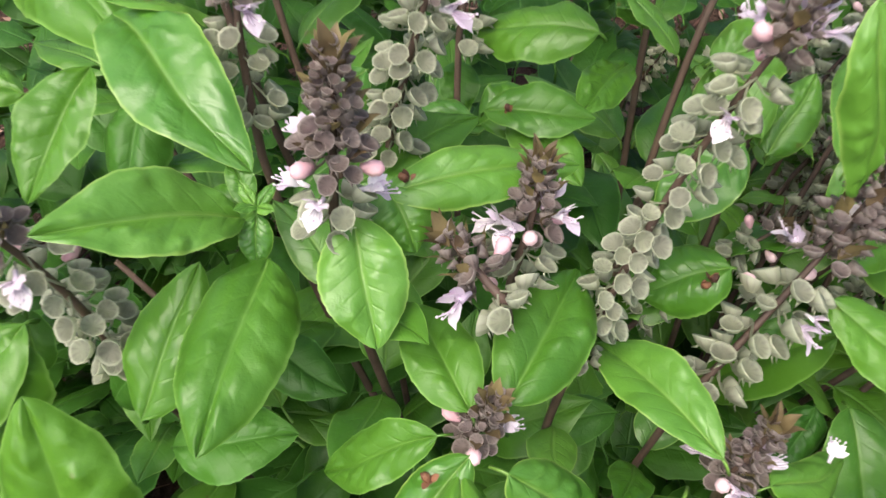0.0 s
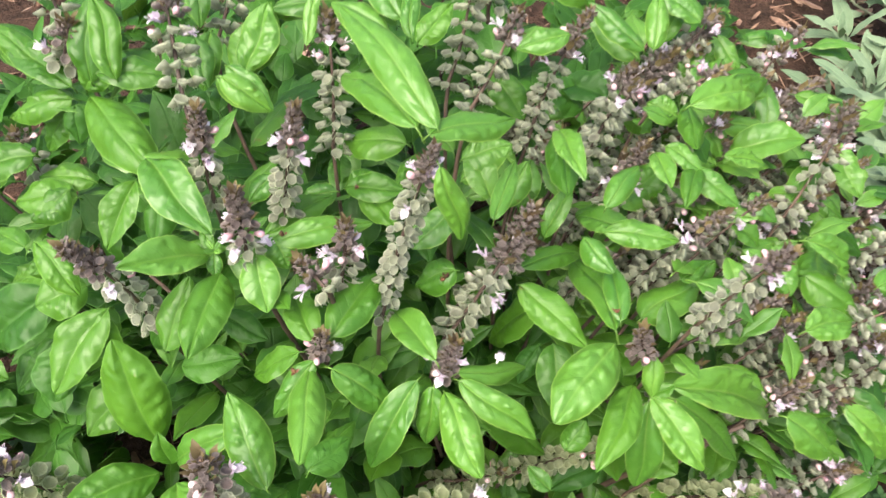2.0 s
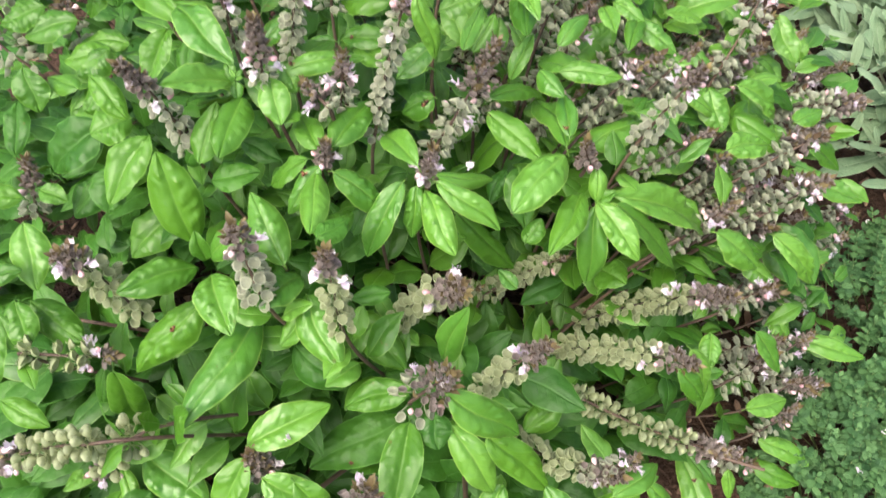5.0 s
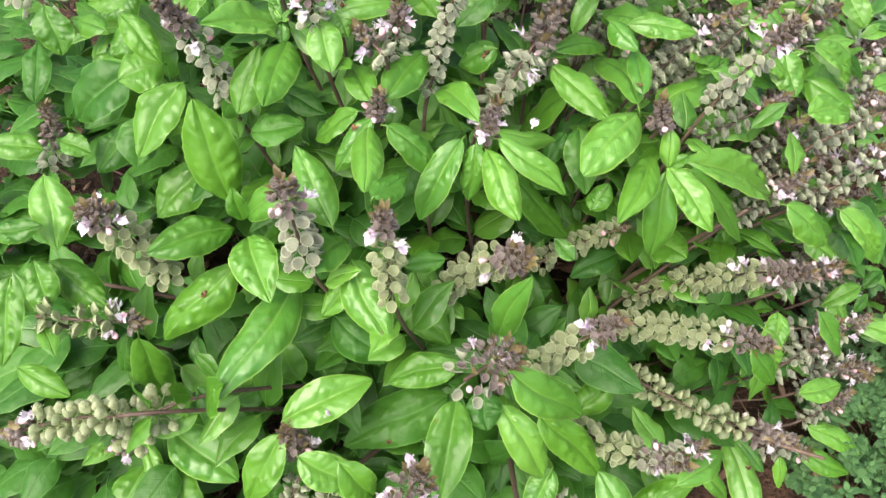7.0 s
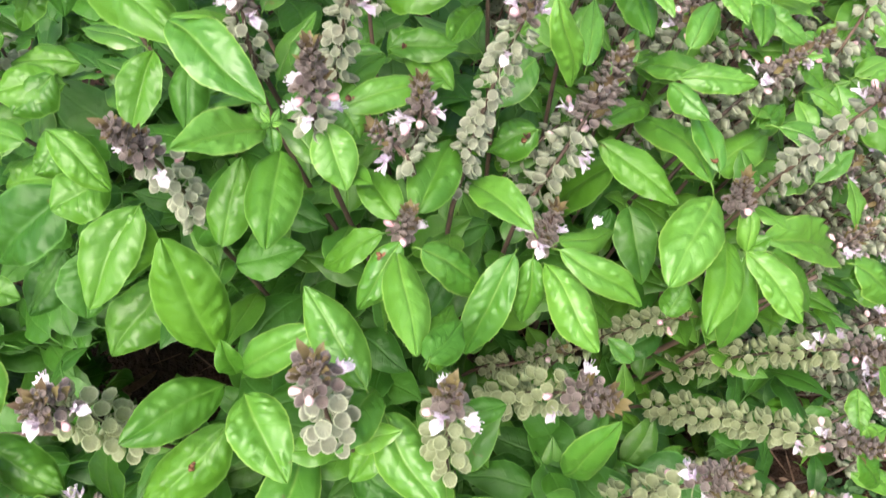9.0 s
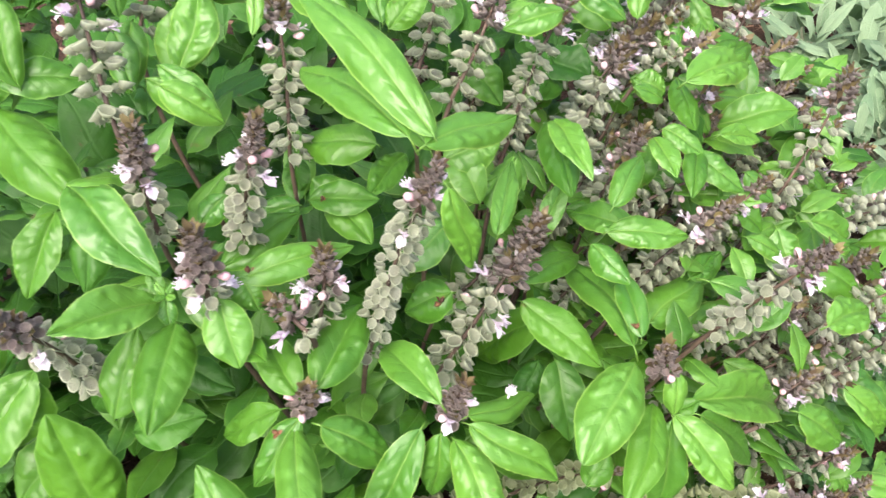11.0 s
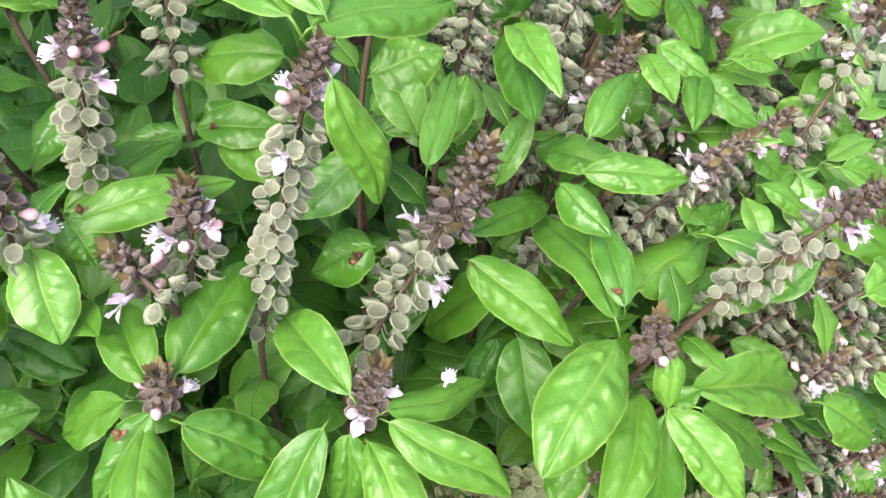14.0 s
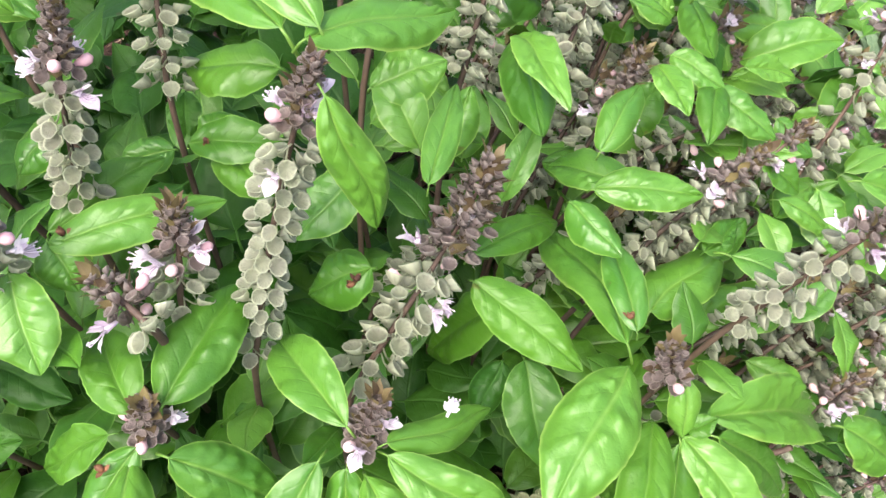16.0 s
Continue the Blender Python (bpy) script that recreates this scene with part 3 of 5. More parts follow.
leaf(0.0153, 0.0830, 0.4312, -0.0057, 0.0653, 0.4092, 0.0162, 16)
leaf(0.0133, 0.0803, 0.4290, 0.0158, 0.0267, 0.4402, 0.0190, 2)
leaf(0.0236, 0.0802, 0.4286, 0.0525, 0.0756, 0.3921, 0.0198, -22)
leaf(0.0203, 0.0257, 0.4393, 0.0337, 0.0603, 0.4140, 0.0147, -11)
leaf(0.0832, 0.0798, 0.4197, 0.1177, 0.1004, 0.3884, 0.0128, -19)
leaf(0.0827, 0.0776, 0.4180, 0.1191, 0.0595, 0.3909, 0.0173, -16)
leaf(0.0758, 0.0736, 0.4149, 0.0913, 0.0354, 0.4011, 0.0202, -6)
leaf(0.0716, 0.0755, 0.4166, 0.0653, 0.0620, 0.3846, 0.0151, 10)
leaf(0.0632, 0.0778, 0.4187, 0.0378, 0.0519, 0.3813, 0.0201, 13)
leaf(0.0721, 0.0851, 0.4244, 0.0498, 0.1240, 0.4120, 0.0192, 9)
leaf(0.0921, 0.0983, 0.3598, 0.1310, 0.0961, 0.2945, 0.0229, -26, young=False)
leaf(0.1606, 0.1014, 0.4088, 0.1265, 0.0582, 0.4097, 0.0286, 8)
leaf(0.1734, 0.0930, 0.3807, 0.1486, 0.0456, 0.3808, 0.0208, 4)
leaf(0.1810, 0.0869, 0.3754, 0.1770, 0.0634, 0.3217, 0.0216, -0)
leaf(0.1821, 0.0885, 0.3767, 0.2065, 0.0574, 0.3544, 0.0203, -12)
leaf(0.1939, 0.0971, 0.3723, 0.2708, 0.1210, 0.2905, 0.0301, -20)
leaf(0.1947, 0.0877, 0.3756, 0.2432, 0.0886, 0.2978, 0.0195, -28)
leaf(0.2128, 0.1524, 0.3372, 0.2693, 0.1702, 0.3167, 0.0282, -14)
leaf(0.1858, 0.1407, 0.3720, 0.2254, 0.1712, 0.3671, 0.0250, -11)
leaf(0.1641, 0.1107, 0.4074, 0.1519, 0.1843, 0.3742, 0.0209, 7)
leaf(0.1645, 0.1100, 0.4157, 0.1643, 0.1475, 0.4159, 0.0143, 4)
leaf(0.1821, 0.0885, 0.3767, 0.1824, 0.1020, 0.3964, 0.0128, 4)
leaf(0.1837, 0.0897, 0.3776, 0.1936, 0.0909, 0.3832, 0.0090, -16)
leaf(0.1158, 0.1370, 0.4128, 0.1494, 0.1083, 0.3955, 0.0211, -14)
leaf(0.1172, 0.1440, 0.4185, 0.1541, 0.1742, 0.3901, 0.0150, -16)
leaf(0.1282, 0.1416, 0.3877, 0.1004, 0.1586, 0.3246, 0.0261, 35, young=False)
leaf(0.0826, 0.1344, 0.4316, 0.0615, 0.1344, 0.4194, 0.0215, 20, young=False)
leaf(0.0743, 0.1467, 0.5131, 0.1144, 0.1744, 0.4953, 0.0179, -21)
leaf(0.0791, 0.1189, 0.5205, 0.0874, 0.1116, 0.4820, 0.0132, -30)
leaf(0.1218, 0.2090, 0.3919, 0.1296, 0.2315, 0.4101, 0.0179, -5)
leaf(0.1330, 0.1801, 0.3987, 0.1503, 0.2036, 0.4174, 0.0135, -9)
leaf(0.0571, 0.2134, 0.4447, 0.0200, 0.2292, 0.4340, 0.0258, 19, young=False)
leaf(-0.0029, 0.1298, 0.4642, 0.0430, 0.1473, 0.4548, 0.0164, -19)
leaf(-0.0146, 0.1526, 0.4416, 0.0193, 0.1773, 0.4441, 0.0190, -17, young=False)
leaf(0.0321, 0.2033, 0.4219, 0.0497, 0.1711, 0.4220, 0.0201, -8, young=False)
leaf(-0.0024, 0.1307, 0.4649, 0.0041, 0.1201, 0.4549, 0.0167, -7)
leaf(-0.1135, 0.2282, 0.4746, -0.0642, 0.1654, 0.4721, 0.0290, -8)
leaf(-0.0691, 0.1740, 0.4793, -0.0328, 0.1309, 0.4681, 0.0256, -8)
leaf(-0.1292, 0.2378, 0.4657, -0.1729, 0.2425, 0.4496, 0.0212, 22)
leaf(-0.1368, 0.2474, 0.4562, -0.1623, 0.2432, 0.4225, 0.0229, 34)
leaf(-0.1272, 0.2345, 0.4639, -0.1300, 0.2243, 0.4437, 0.0159, 16, young=False)
leaf(-0.1244, 0.2370, 0.4759, -0.1649, 0.2629, 0.4854, 0.0220, 13)
leaf(-0.1045, 0.2286, 0.4900, -0.0667, 0.2322, 0.4828, 0.0207, -22)
leaf(-0.0198, 0.1757, 0.5262, 0.0001, 0.1713, 0.5083, 0.0152, -25)
leaf(-0.1431, 0.2172, 0.4082, -0.1803, 0.2153, 0.4078, 0.0264, 18, young=False)
leaf(-0.1207, 0.1365, 0.4627, -0.0998, 0.1155, 0.4449, 0.0175, -7)
leaf(-0.0964, 0.1229, 0.4240, -0.1224, 0.0865, 0.4025, 0.0281, 15)
leaf(-0.1462, 0.1349, 0.3780, -0.1667, 0.1140, 0.3615, 0.0233, 16, young=False)
leaf(-0.1674, 0.1619, 0.4008, -0.1324, 0.1501, 0.4140, 0.0319, -16, young=False)
leaf(-0.0594, 0.0944, 0.4263, -0.0456, 0.1216, 0.4500, 0.0206, -14, young=False)
leaf(-0.0731, 0.1077, 0.4108, -0.0447, 0.1168, 0.4360, 0.0208, -22, young=False)
leaf(-0.0709, 0.0674, 0.3827, -0.0798, 0.0919, 0.4417, 0.0328, 5)
leaf(-0.0700, 0.0555, 0.3747, -0.1090, 0.0277, 0.3919, 0.0261, 20)
leaf(-0.0617, 0.0507, 0.3711, -0.0450, 0.0096, 0.3658, 0.0294, -5)
leaf(-0.0614, 0.0598, 0.3772, -0.0204, 0.0595, 0.4110, 0.0196, -26)
leaf(-0.0057, 0.0307, 0.4068, -0.0257, 0.0717, 0.4247, 0.0232, 7)
leaf(-0.0641, 0.0588, 0.3766, -0.0664, 0.0652, 0.3989, 0.0129, 6)
leaf(-0.0746, 0.0472, 0.3471, -0.1216, 0.0148, 0.3159, 0.0302, 18)
leaf(-0.0372, 0.0383, 0.3394, -0.0741, -0.0376, 0.3399, 0.0308, 10)
leaf(-0.0036, 0.0431, 0.3772, -0.0222, 0.0106, 0.3940, 0.0241, 15)
leaf(-0.0014, 0.0331, 0.3704, 0.0191, -0.0119, 0.3526, 0.0262, -7)
leaf(-0.0205, 0.0325, 0.3092, 0.0121, 0.0086, 0.2916, 0.0295, -15, young=False)
leaf(0.0522, 0.0259, 0.3813, 0.0289, 0.0229, 0.3803, 0.0132, 20, young=False)
leaf(0.0160, 0.0685, 0.2891, 0.0501, 0.0337, 0.2641, 0.0293, -14, young=False)
leaf(0.0196, 0.0246, 0.4387, 0.0351, 0.0427, 0.4321, 0.0162, -17, young=False)
leaf(0.0569, 0.0040, 0.3007, 0.0135, -0.0051, 0.2933, 0.0236, 18)
leaf(0.0702, -0.0103, 0.2905, 0.0729, -0.0327, 0.2815, 0.0246, -2, young=False)
leaf(0.0842, -0.0405, 0.3759, 0.1240, -0.0449, 0.3297, 0.0243, -26)
leaf(0.0823, -0.0174, 0.2852, 0.1079, -0.0482, 0.2410, 0.0259, -14)
leaf(0.1051, -0.0230, 0.2803, 0.1471, -0.0413, 0.2252, 0.0256, -23)
leaf(0.1331, -0.0001, 0.2269, 0.1613, 0.0205, 0.2384, 0.0236, -16)
leaf(0.0801, 0.0072, 0.3285, 0.0975, 0.0110, 0.3858, 0.0194, -42)
leaf(-0.1295, -0.0188, 0.2613, -0.0840, -0.0502, 0.2479, 0.0332, -13)
leaf(-0.0490, -0.0374, 0.2917, -0.0723, -0.0670, 0.2603, 0.0256, 13)
leaf(-0.0393, -0.0479, 0.2842, -0.0088, -0.0598, 0.2629, 0.0251, -18)
leaf(-0.0481, -0.0304, 0.2964, 0.0048, -0.0060, 0.2988, 0.0281, -17)
leaf(-0.1148, 0.0036, 0.2681, -0.0694, -0.0273, 0.2451, 0.0272, -14, young=False)
leaf(-0.1396, 0.0164, 0.3152, -0.1401, 0.0155, 0.2325, 0.0279, 35, young=False)
leaf(-0.1599, 0.0361, 0.2849, -0.1688, 0.0203, 0.2554, 0.0171, 15, young=False)
leaf(-0.1922, 0.0574, 0.3417, -0.1576, 0.0333, 0.3239, 0.0257, -12)
leaf(-0.1924, 0.0476, 0.3567, -0.1838, 0.0241, 0.3405, 0.0231, -1)
leaf(-0.2049, 0.0382, 0.3548, -0.2102, -0.0059, 0.3253, 0.0234, 9)
leaf(-0.2078, 0.0500, 0.3816, -0.1769, 0.0532, 0.3823, 0.0161, -20)
leaf(-0.1844, 0.0897, 0.3849, -0.1771, 0.0531, 0.3599, 0.0275, 2)
leaf(-0.1005, 0.1210, 0.4240, -0.1070, 0.0951, 0.4069, 0.0295, 9)
leaf(-0.1207, 0.1129, 0.4080, -0.1274, 0.0881, 0.3916, 0.0275, 10, young=False)
leaf(-0.1470, 0.1366, 0.3733, -0.1684, 0.1126, 0.3581, 0.0260, 16, young=False)
leaf(-0.1882, 0.1061, 0.3895, -0.2179, 0.1053, 0.3957, 0.0198, 20)
leaf(-0.1811, 0.1157, 0.3863, -0.1624, 0.1089, 0.3808, 0.0160, -17)
leaf(-0.1104, 0.1365, 0.3368, -0.1422, 0.1058, 0.3177, 0.0353, 15, young=False)
leaf(0.0474, 0.0102, 0.2372, -0.0235, -0.0183, 0.2212, 0.0398, 18, young=False)
leaf(-0.2061, -0.0029, 0.3189, -0.1744, -0.0176, 0.3080, 0.0175, -13, young=False)
leaf(-0.1526, -0.0356, 0.2732, -0.1314, -0.0034, 0.2757, 0.0224, -12, young=False)
leaf(-0.0045, -0.0732, 0.3426, 0.0101, -0.0818, 0.3130, 0.0209, -21, young=False)
leaf(0.2939, 0.1532, 0.2262, 0.3412, 0.1514, 0.2228, 0.0238, -17, young=False)
leaf(0.3533, 0.1727, 0.2301, 0.3818, 0.1305, 0.2004, 0.0331, -10)
leaf(0.2692, 0.1239, 0.3809, 0.3037, 0.1393, 0.3655, 0.0228, -20)
leaf(0.2798, 0.0362, 0.0882, 0.3034, 0.0106, 0.0698, 0.0205, -10)
leaf(0.3490, 0.0511, 0.0705, 0.3963, 0.0339, 0.0471, 0.0210, -16)
leaf(0.3387, 0.0318, 0.0580, 0.3838, 0.0159, 0.0418, 0.0207, -15)
leaf(0.1693, 0.1068, 0.2599, 0.1351, 0.0927, 0.2521, 0.0212, 17, young=False)
leaf(0.2272, -0.0003, 0.3165, 0.2451, -0.0103, 0.2910, 0.0160, -23)
leaf(0.1810, -0.0679, 0.2815, 0.2149, -0.0425, 0.2657, 0.0167, -15)
leaf(0.1904, 0.0766, 0.2210, 0.2070, 0.0359, 0.2290, 0.0251, -6, young=False)
leaf(0.2581, 0.2678, 0.3709, 0.2362, 0.2862, 0.3973, 0.0230, 15)
leaf(0.2299, 0.2862, 0.3871, 0.2059, 0.2809, 0.4059, 0.0208, 24)
leaf(0.2618, 0.2704, 0.3728, 0.3087, 0.2664, 0.3833, 0.0281, -19)
leaf(0.2533, 0.2626, 0.3670, 0.2269, 0.2722, 0.3733, 0.0190, 16)
leaf(0.2578, 0.2645, 0.3683, 0.2877, 0.2592, 0.3663, 0.0168, -18)
leaf(0.2530, 0.2596, 0.3646, 0.2343, 0.2370, 0.3678, 0.0147, 14)
leaf(0.3251, 0.2975, 0.2845, 0.3502, 0.3261, 0.3058, 0.0292, -13)
leaf(0.3493, 0.3289, 0.2733, 0.3845, 0.3076, 0.2544, 0.0359, -14)
leaf(0.3911, 0.4128, 0.2916, 0.4150, 0.3917, 0.2736, 0.0205, -14)
leaf(0.4193, 0.3534, 0.2378, 0.4027, 0.3797, 0.2597, 0.0258, 9)
leaf(0.1797, 0.1709, 0.4111, 0.1530, 0.1962, 0.3974, 0.0189, 14)
leaf(0.1643, 0.1714, 0.4123, 0.2056, 0.1674, 0.4069, 0.0187, -19)
leaf(0.1814, 0.2110, 0.3888, 0.2182, 0.2571, 0.3736, 0.0262, -15)
leaf(0.2970, 0.1995, 0.3635, 0.3332, 0.2006, 0.3265, 0.0231, -25)
leaf(0.2766, 0.1970, 0.3626, 0.2848, 0.1727, 0.3429, 0.0257, -5)
leaf(0.2980, 0.1889, 0.3418, 0.3313, 0.1685, 0.3238, 0.0267, -15)
leaf(0.3872, 0.2390, 0.2175, 0.4476, 0.2146, 0.1948, 0.0255, -14)
leaf(0.3571, 0.1902, 0.1894, 0.3879, 0.1546, 0.1594, 0.0327, -7)
leaf(0.2794, 0.1388, 0.2481, 0.3229, 0.1302, 0.2388, 0.0241, -15)
leaf(0.3138, 0.1369, 0.2342, 0.3411, 0.1203, 0.2195, 0.0212, -12)
leaf(0.3907, 0.1338, 0.0990, 0.4590, 0.1192, 0.0835, 0.0223, -14)
leaf(0.3662, 0.1083, 0.1476, 0.3580, 0.1273, 0.1631, 0.0208, 2)
leaf(0.2377, 0.0133, 0.3163, 0.2519, 0.0015, 0.2785, 0.0162, -18)
leaf(0.3257, 0.0543, 0.1261, 0.3662, 0.0679, 0.1130, 0.0218, -17)
leaf(0.2217, 0.2465, 0.4348, 0.2718, 0.2785, 0.4141, 0.0259, -20)
leaf(0.1648, 0.2770, 0.4113, 0.1371, 0.2727, 0.4329, 0.0288, 25, young=False)
leaf(0.1537, 0.2903, 0.4226, 0.1767, 0.2679, 0.4225, 0.0272, -13, young=False)
leaf(0.1942, 0.1086, 0.2719, 0.2120, 0.0892, 0.2783, 0.0299, -9, young=False)
leaf(0.2534, 0.2847, 0.4009, 0.2948, 0.3204, 0.3900, 0.0225, -16)
leaf(-0.1101, 0.2278, 0.4852, -0.1028, 0.2617, 0.5188, 0.0212, -13)
leaf(-0.0557, 0.2547, 0.4913, -0.0491, 0.2327, 0.4731, 0.0165, -0)
leaf(-0.0640, 0.2944, 0.4956, -0.0544, 0.2660, 0.4914, 0.0122, -1)
leaf(-0.0277, 0.2419, 0.4748, -0.0142, 0.2727, 0.4994, 0.0239, -13)
leaf(-0.1361, 0.2460, 0.4783, -0.1803, 0.2753, 0.4923, 0.0178, 11)
leaf(0.0072, 0.2400, 0.4932, 0.0147, 0.2669, 0.5147, 0.0086, -10)
leaf(0.0233, 0.2725, 0.4977, -0.0153, 0.2691, 0.4965, 0.0166, 21)
leaf(-0.1167, 0.2329, 0.4757, -0.0987, 0.2437, 0.4961, 0.0255, -26)
leaf(0.0787, 0.1490, 0.5147, 0.0317, 0.2258, 0.5277, 0.0213, 9)
leaf(0.0694, 0.1514, 0.5135, 0.0277, 0.2228, 0.4871, 0.0227, 9)
leaf(0.0602, 0.2452, 0.5040, 0.0363, 0.2748, 0.5210, 0.0204, 11)
leaf(0.0517, 0.2394, 0.4996, 0.0217, 0.2565, 0.5082, 0.0193, 17)
leaf(0.0651, 0.2283, 0.5040, 0.0631, 0.2596, 0.5169, 0.0112, -1)
leaf(0.0675, 0.2259, 0.5019, 0.0861, 0.2421, 0.5144, 0.0166, -18)
leaf(0.1461, 0.2348, 0.4971, 0.1177, 0.2291, 0.4936, 0.0163, 20)
leaf(0.1755, 0.3325, 0.4476, 0.1330, 0.3316, 0.4794, 0.0281, 25)
leaf(0.2152, 0.3497, 0.3875, 0.1754, 0.3805, 0.4142, 0.0270, 15)
leaf(0.2479, 0.3369, 0.4268, 0.2180, 0.3547, 0.4424, 0.0216, 18)
leaf(0.2098, 0.3003, 0.4338, 0.2162, 0.3326, 0.4547, 0.0158, -2)
leaf(0.2855, 0.4241, 0.3463, 0.3112, 0.4056, 0.3302, 0.0228, -15)
leaf(0.2521, 0.3140, 0.3962, 0.2924, 0.3057, 0.3879, 0.0245, -18)
leaf(0.2439, 0.3060, 0.3900, 0.2569, 0.3358, 0.3961, 0.0169, -6)
leaf(0.3199, 0.2632, 0.3039, 0.3472, 0.2476, 0.2902, 0.0205, -13)
leaf(0.3251, 0.2618, 0.2904, 0.3549, 0.2436, 0.2744, 0.0228, -13)
leaf(0.3339, 0.1715, 0.3512, 0.3594, 0.1875, 0.3456, 0.0168, -12)
leaf(0.2390, 0.3247, 0.3901, 0.2527, 0.3446, 0.4015, 0.0164, -9)
leaf(-0.1529, -0.0327, 0.2296, -0.1755, -0.0778, 0.2165, 0.0296, 11)
leaf(-0.1388, -0.0330, 0.2289, -0.1106, -0.0737, 0.2126, 0.0274, -8)
leaf(-0.1631, -0.0139, 0.2423, -0.1867, -0.0386, 0.2500, 0.0176, 16)
leaf(-0.1522, -0.0184, 0.2389, -0.1415, -0.0460, 0.2291, 0.0139, -3)
leaf(0.0065, -0.0801, 0.2612, 0.0392, -0.0880, 0.2615, 0.0185, -17)
leaf(-0.0289, -0.0420, 0.2677, 0.0014, -0.0661, 0.2508, 0.0213, -14)
leaf(0.0938, -0.0679, 0.2189, 0.0695, -0.0786, 0.2278, 0.0127, 20)
leaf(0.1145, -0.0412, 0.2354, 0.0967, -0.0668, 0.2219, 0.0222, 12)
leaf(0.1151, -0.0713, 0.2158, 0.0962, -0.0759, 0.2164, 0.0129, 19)
leaf(0.1617, -0.0703, 0.2145, 0.1438, -0.0423, 0.2334, 0.0238, 10)
leaf(0.1664, -0.0552, 0.1795, 0.2141, -0.0360, 0.1899, 0.0239, -19)
leaf(0.1907, -0.0298, 0.1949, 0.2293, -0.0229, 0.1921, 0.0216, -20)
leaf(0.2198, -0.0291, 0.1942, 0.2411, -0.0393, 0.1627, 0.0143, -23)
leaf(0.2725, 0.0364, 0.0889, 0.2895, -0.0365, 0.0687, 0.0279, -2)
leaf(0.3011, 0.0050, 0.1206, 0.3049, -0.0104, 0.0929, 0.0122, -4)
leaf(0.0552, -0.0155, 0.2877, 0.0425, -0.0746, 0.2701, 0.0301, 5)
leaf(-0.1970, 0.1367, 0.3974, -0.1961, 0.1693, 0.4151, 0.0196, -7, young=False)
leaf(-0.1787, 0.1682, 0.4447, -0.1735, 0.1507, 0.4217, 0.0235, 1, young=False)
leaf(-0.1447, 0.1570, 0.4346, -0.1719, 0.1751, 0.4294, 0.0171, 14, young=False)
leaf(-0.1249, 0.1597, 0.4356, -0.1417, 0.1449, 0.4253, 0.0245, 19)
leaf(-0.1266, 0.1332, 0.4256, -0.1649, 0.1171, 0.4015, 0.0368, 23, young=False)
leaf(-0.1884, 0.2414, 0.4343, -0.2212, 0.2331, 0.4280, 0.0247, 22)
leaf(-0.1462, 0.2175, 0.4141, -0.1687, 0.2027, 0.4040, 0.0257, 20)
leaf(-0.1666, 0.2344, 0.4279, -0.2053, 0.2265, 0.4217, 0.0262, 21)
leaf(-0.1085, 0.1359, 0.4268, -0.1327, 0.1239, 0.4256, 0.0293, 20, young=False)
leaf(0.1032, 0.1828, 0.4301, 0.0910, 0.2059, 0.4449, 0.0189, 9)
leaf(0.0156, 0.2341, 0.4179, 0.0148, 0.2180, 0.4068, 0.0151, 5, young=False)
leaf(0.0182, 0.1915, 0.4317, -0.0026, 0.1887, 0.4280, 0.0173, 19)
leaf(0.0217, 0.2056, 0.4147, 0.0415, 0.2111, 0.4202, 0.0218, -19, young=False)
leaf(-0.0103, 0.1792, 0.4583, -0.0232, 0.1694, 0.4504, 0.0146, 21)
leaf(0.1344, 0.1281, 0.3683, 0.1373, 0.0943, 0.3453, 0.0243, -2, young=False)
leaf(0.1267, 0.1316, 0.3628, 0.1147, 0.1142, 0.3498, 0.0157, 7, young=False)
leaf(0.0610, 0.1230, 0.3757, 0.0278, 0.1180, 0.3695, 0.0171, 14, young=False)
leaf(0.0923, 0.1314, 0.3963, 0.1102, 0.1443, 0.4068, 0.0124, -13)
leaf(0.2142, 0.1654, 0.3681, 0.2328, 0.1763, 0.3772, 0.0167, -10)
leaf(0.2440, 0.1461, 0.3089, 0.2700, 0.1275, 0.2983, 0.0173, -12)
leaf(-0.0408, 0.1256, 0.4113, -0.0156, 0.1129, 0.4048, 0.0176, -9, young=False)
leaf(0.1038, 0.2623, 0.3974, 0.1222, 0.2462, 0.3878, 0.0142, -13)
leaf(-0.0571, 0.0961, 0.4077, -0.0257, 0.0982, 0.4114, 0.0214, -17, young=False)
leaf(0.0224, 0.1958, 0.4293, 0.0557, 0.1917, 0.4293, 0.0192, -19, young=False)
leaf(-0.0639, 0.1724, 0.4596, -0.0711, 0.1457, 0.4425, 0.0188, 7, young=False)
leaf(-0.0800, 0.1749, 0.4628, -0.0945, 0.1453, 0.4433, 0.0206, 11, young=False)
leaf(-0.1368, 0.2312, 0.4071, -0.1728, 0.2362, 0.4074, 0.0232, 18, young=False)
leaf(-0.1432, 0.1616, 0.3946, -0.1759, 0.1350, 0.3756, 0.0250, 16, young=False)
leaf(0.0013, 0.0309, 0.3567, -0.0203, 0.0137, 0.3444, 0.0191, 10, young=False)
leaf(0.0256, 0.0814, 0.3650, 0.0396, 0.1027, 0.3792, 0.0151, -6, young=False)
leaf(0.1344, 0.0606, 0.3753, 0.1454, 0.0726, 0.3835, 0.0150, -5, young=False)
leaf(0.1301, 0.0642, 0.3180, 0.1183, 0.0759, 0.3244, 0.0119, 13)
leaf(0.0837, 0.1527, 0.4560, 0.0611, 0.1381, 0.4441, 0.0192, 17)
leaf(0.0867, 0.1999, 0.4273, 0.1119, 0.2098, 0.4362, 0.0169, -18)
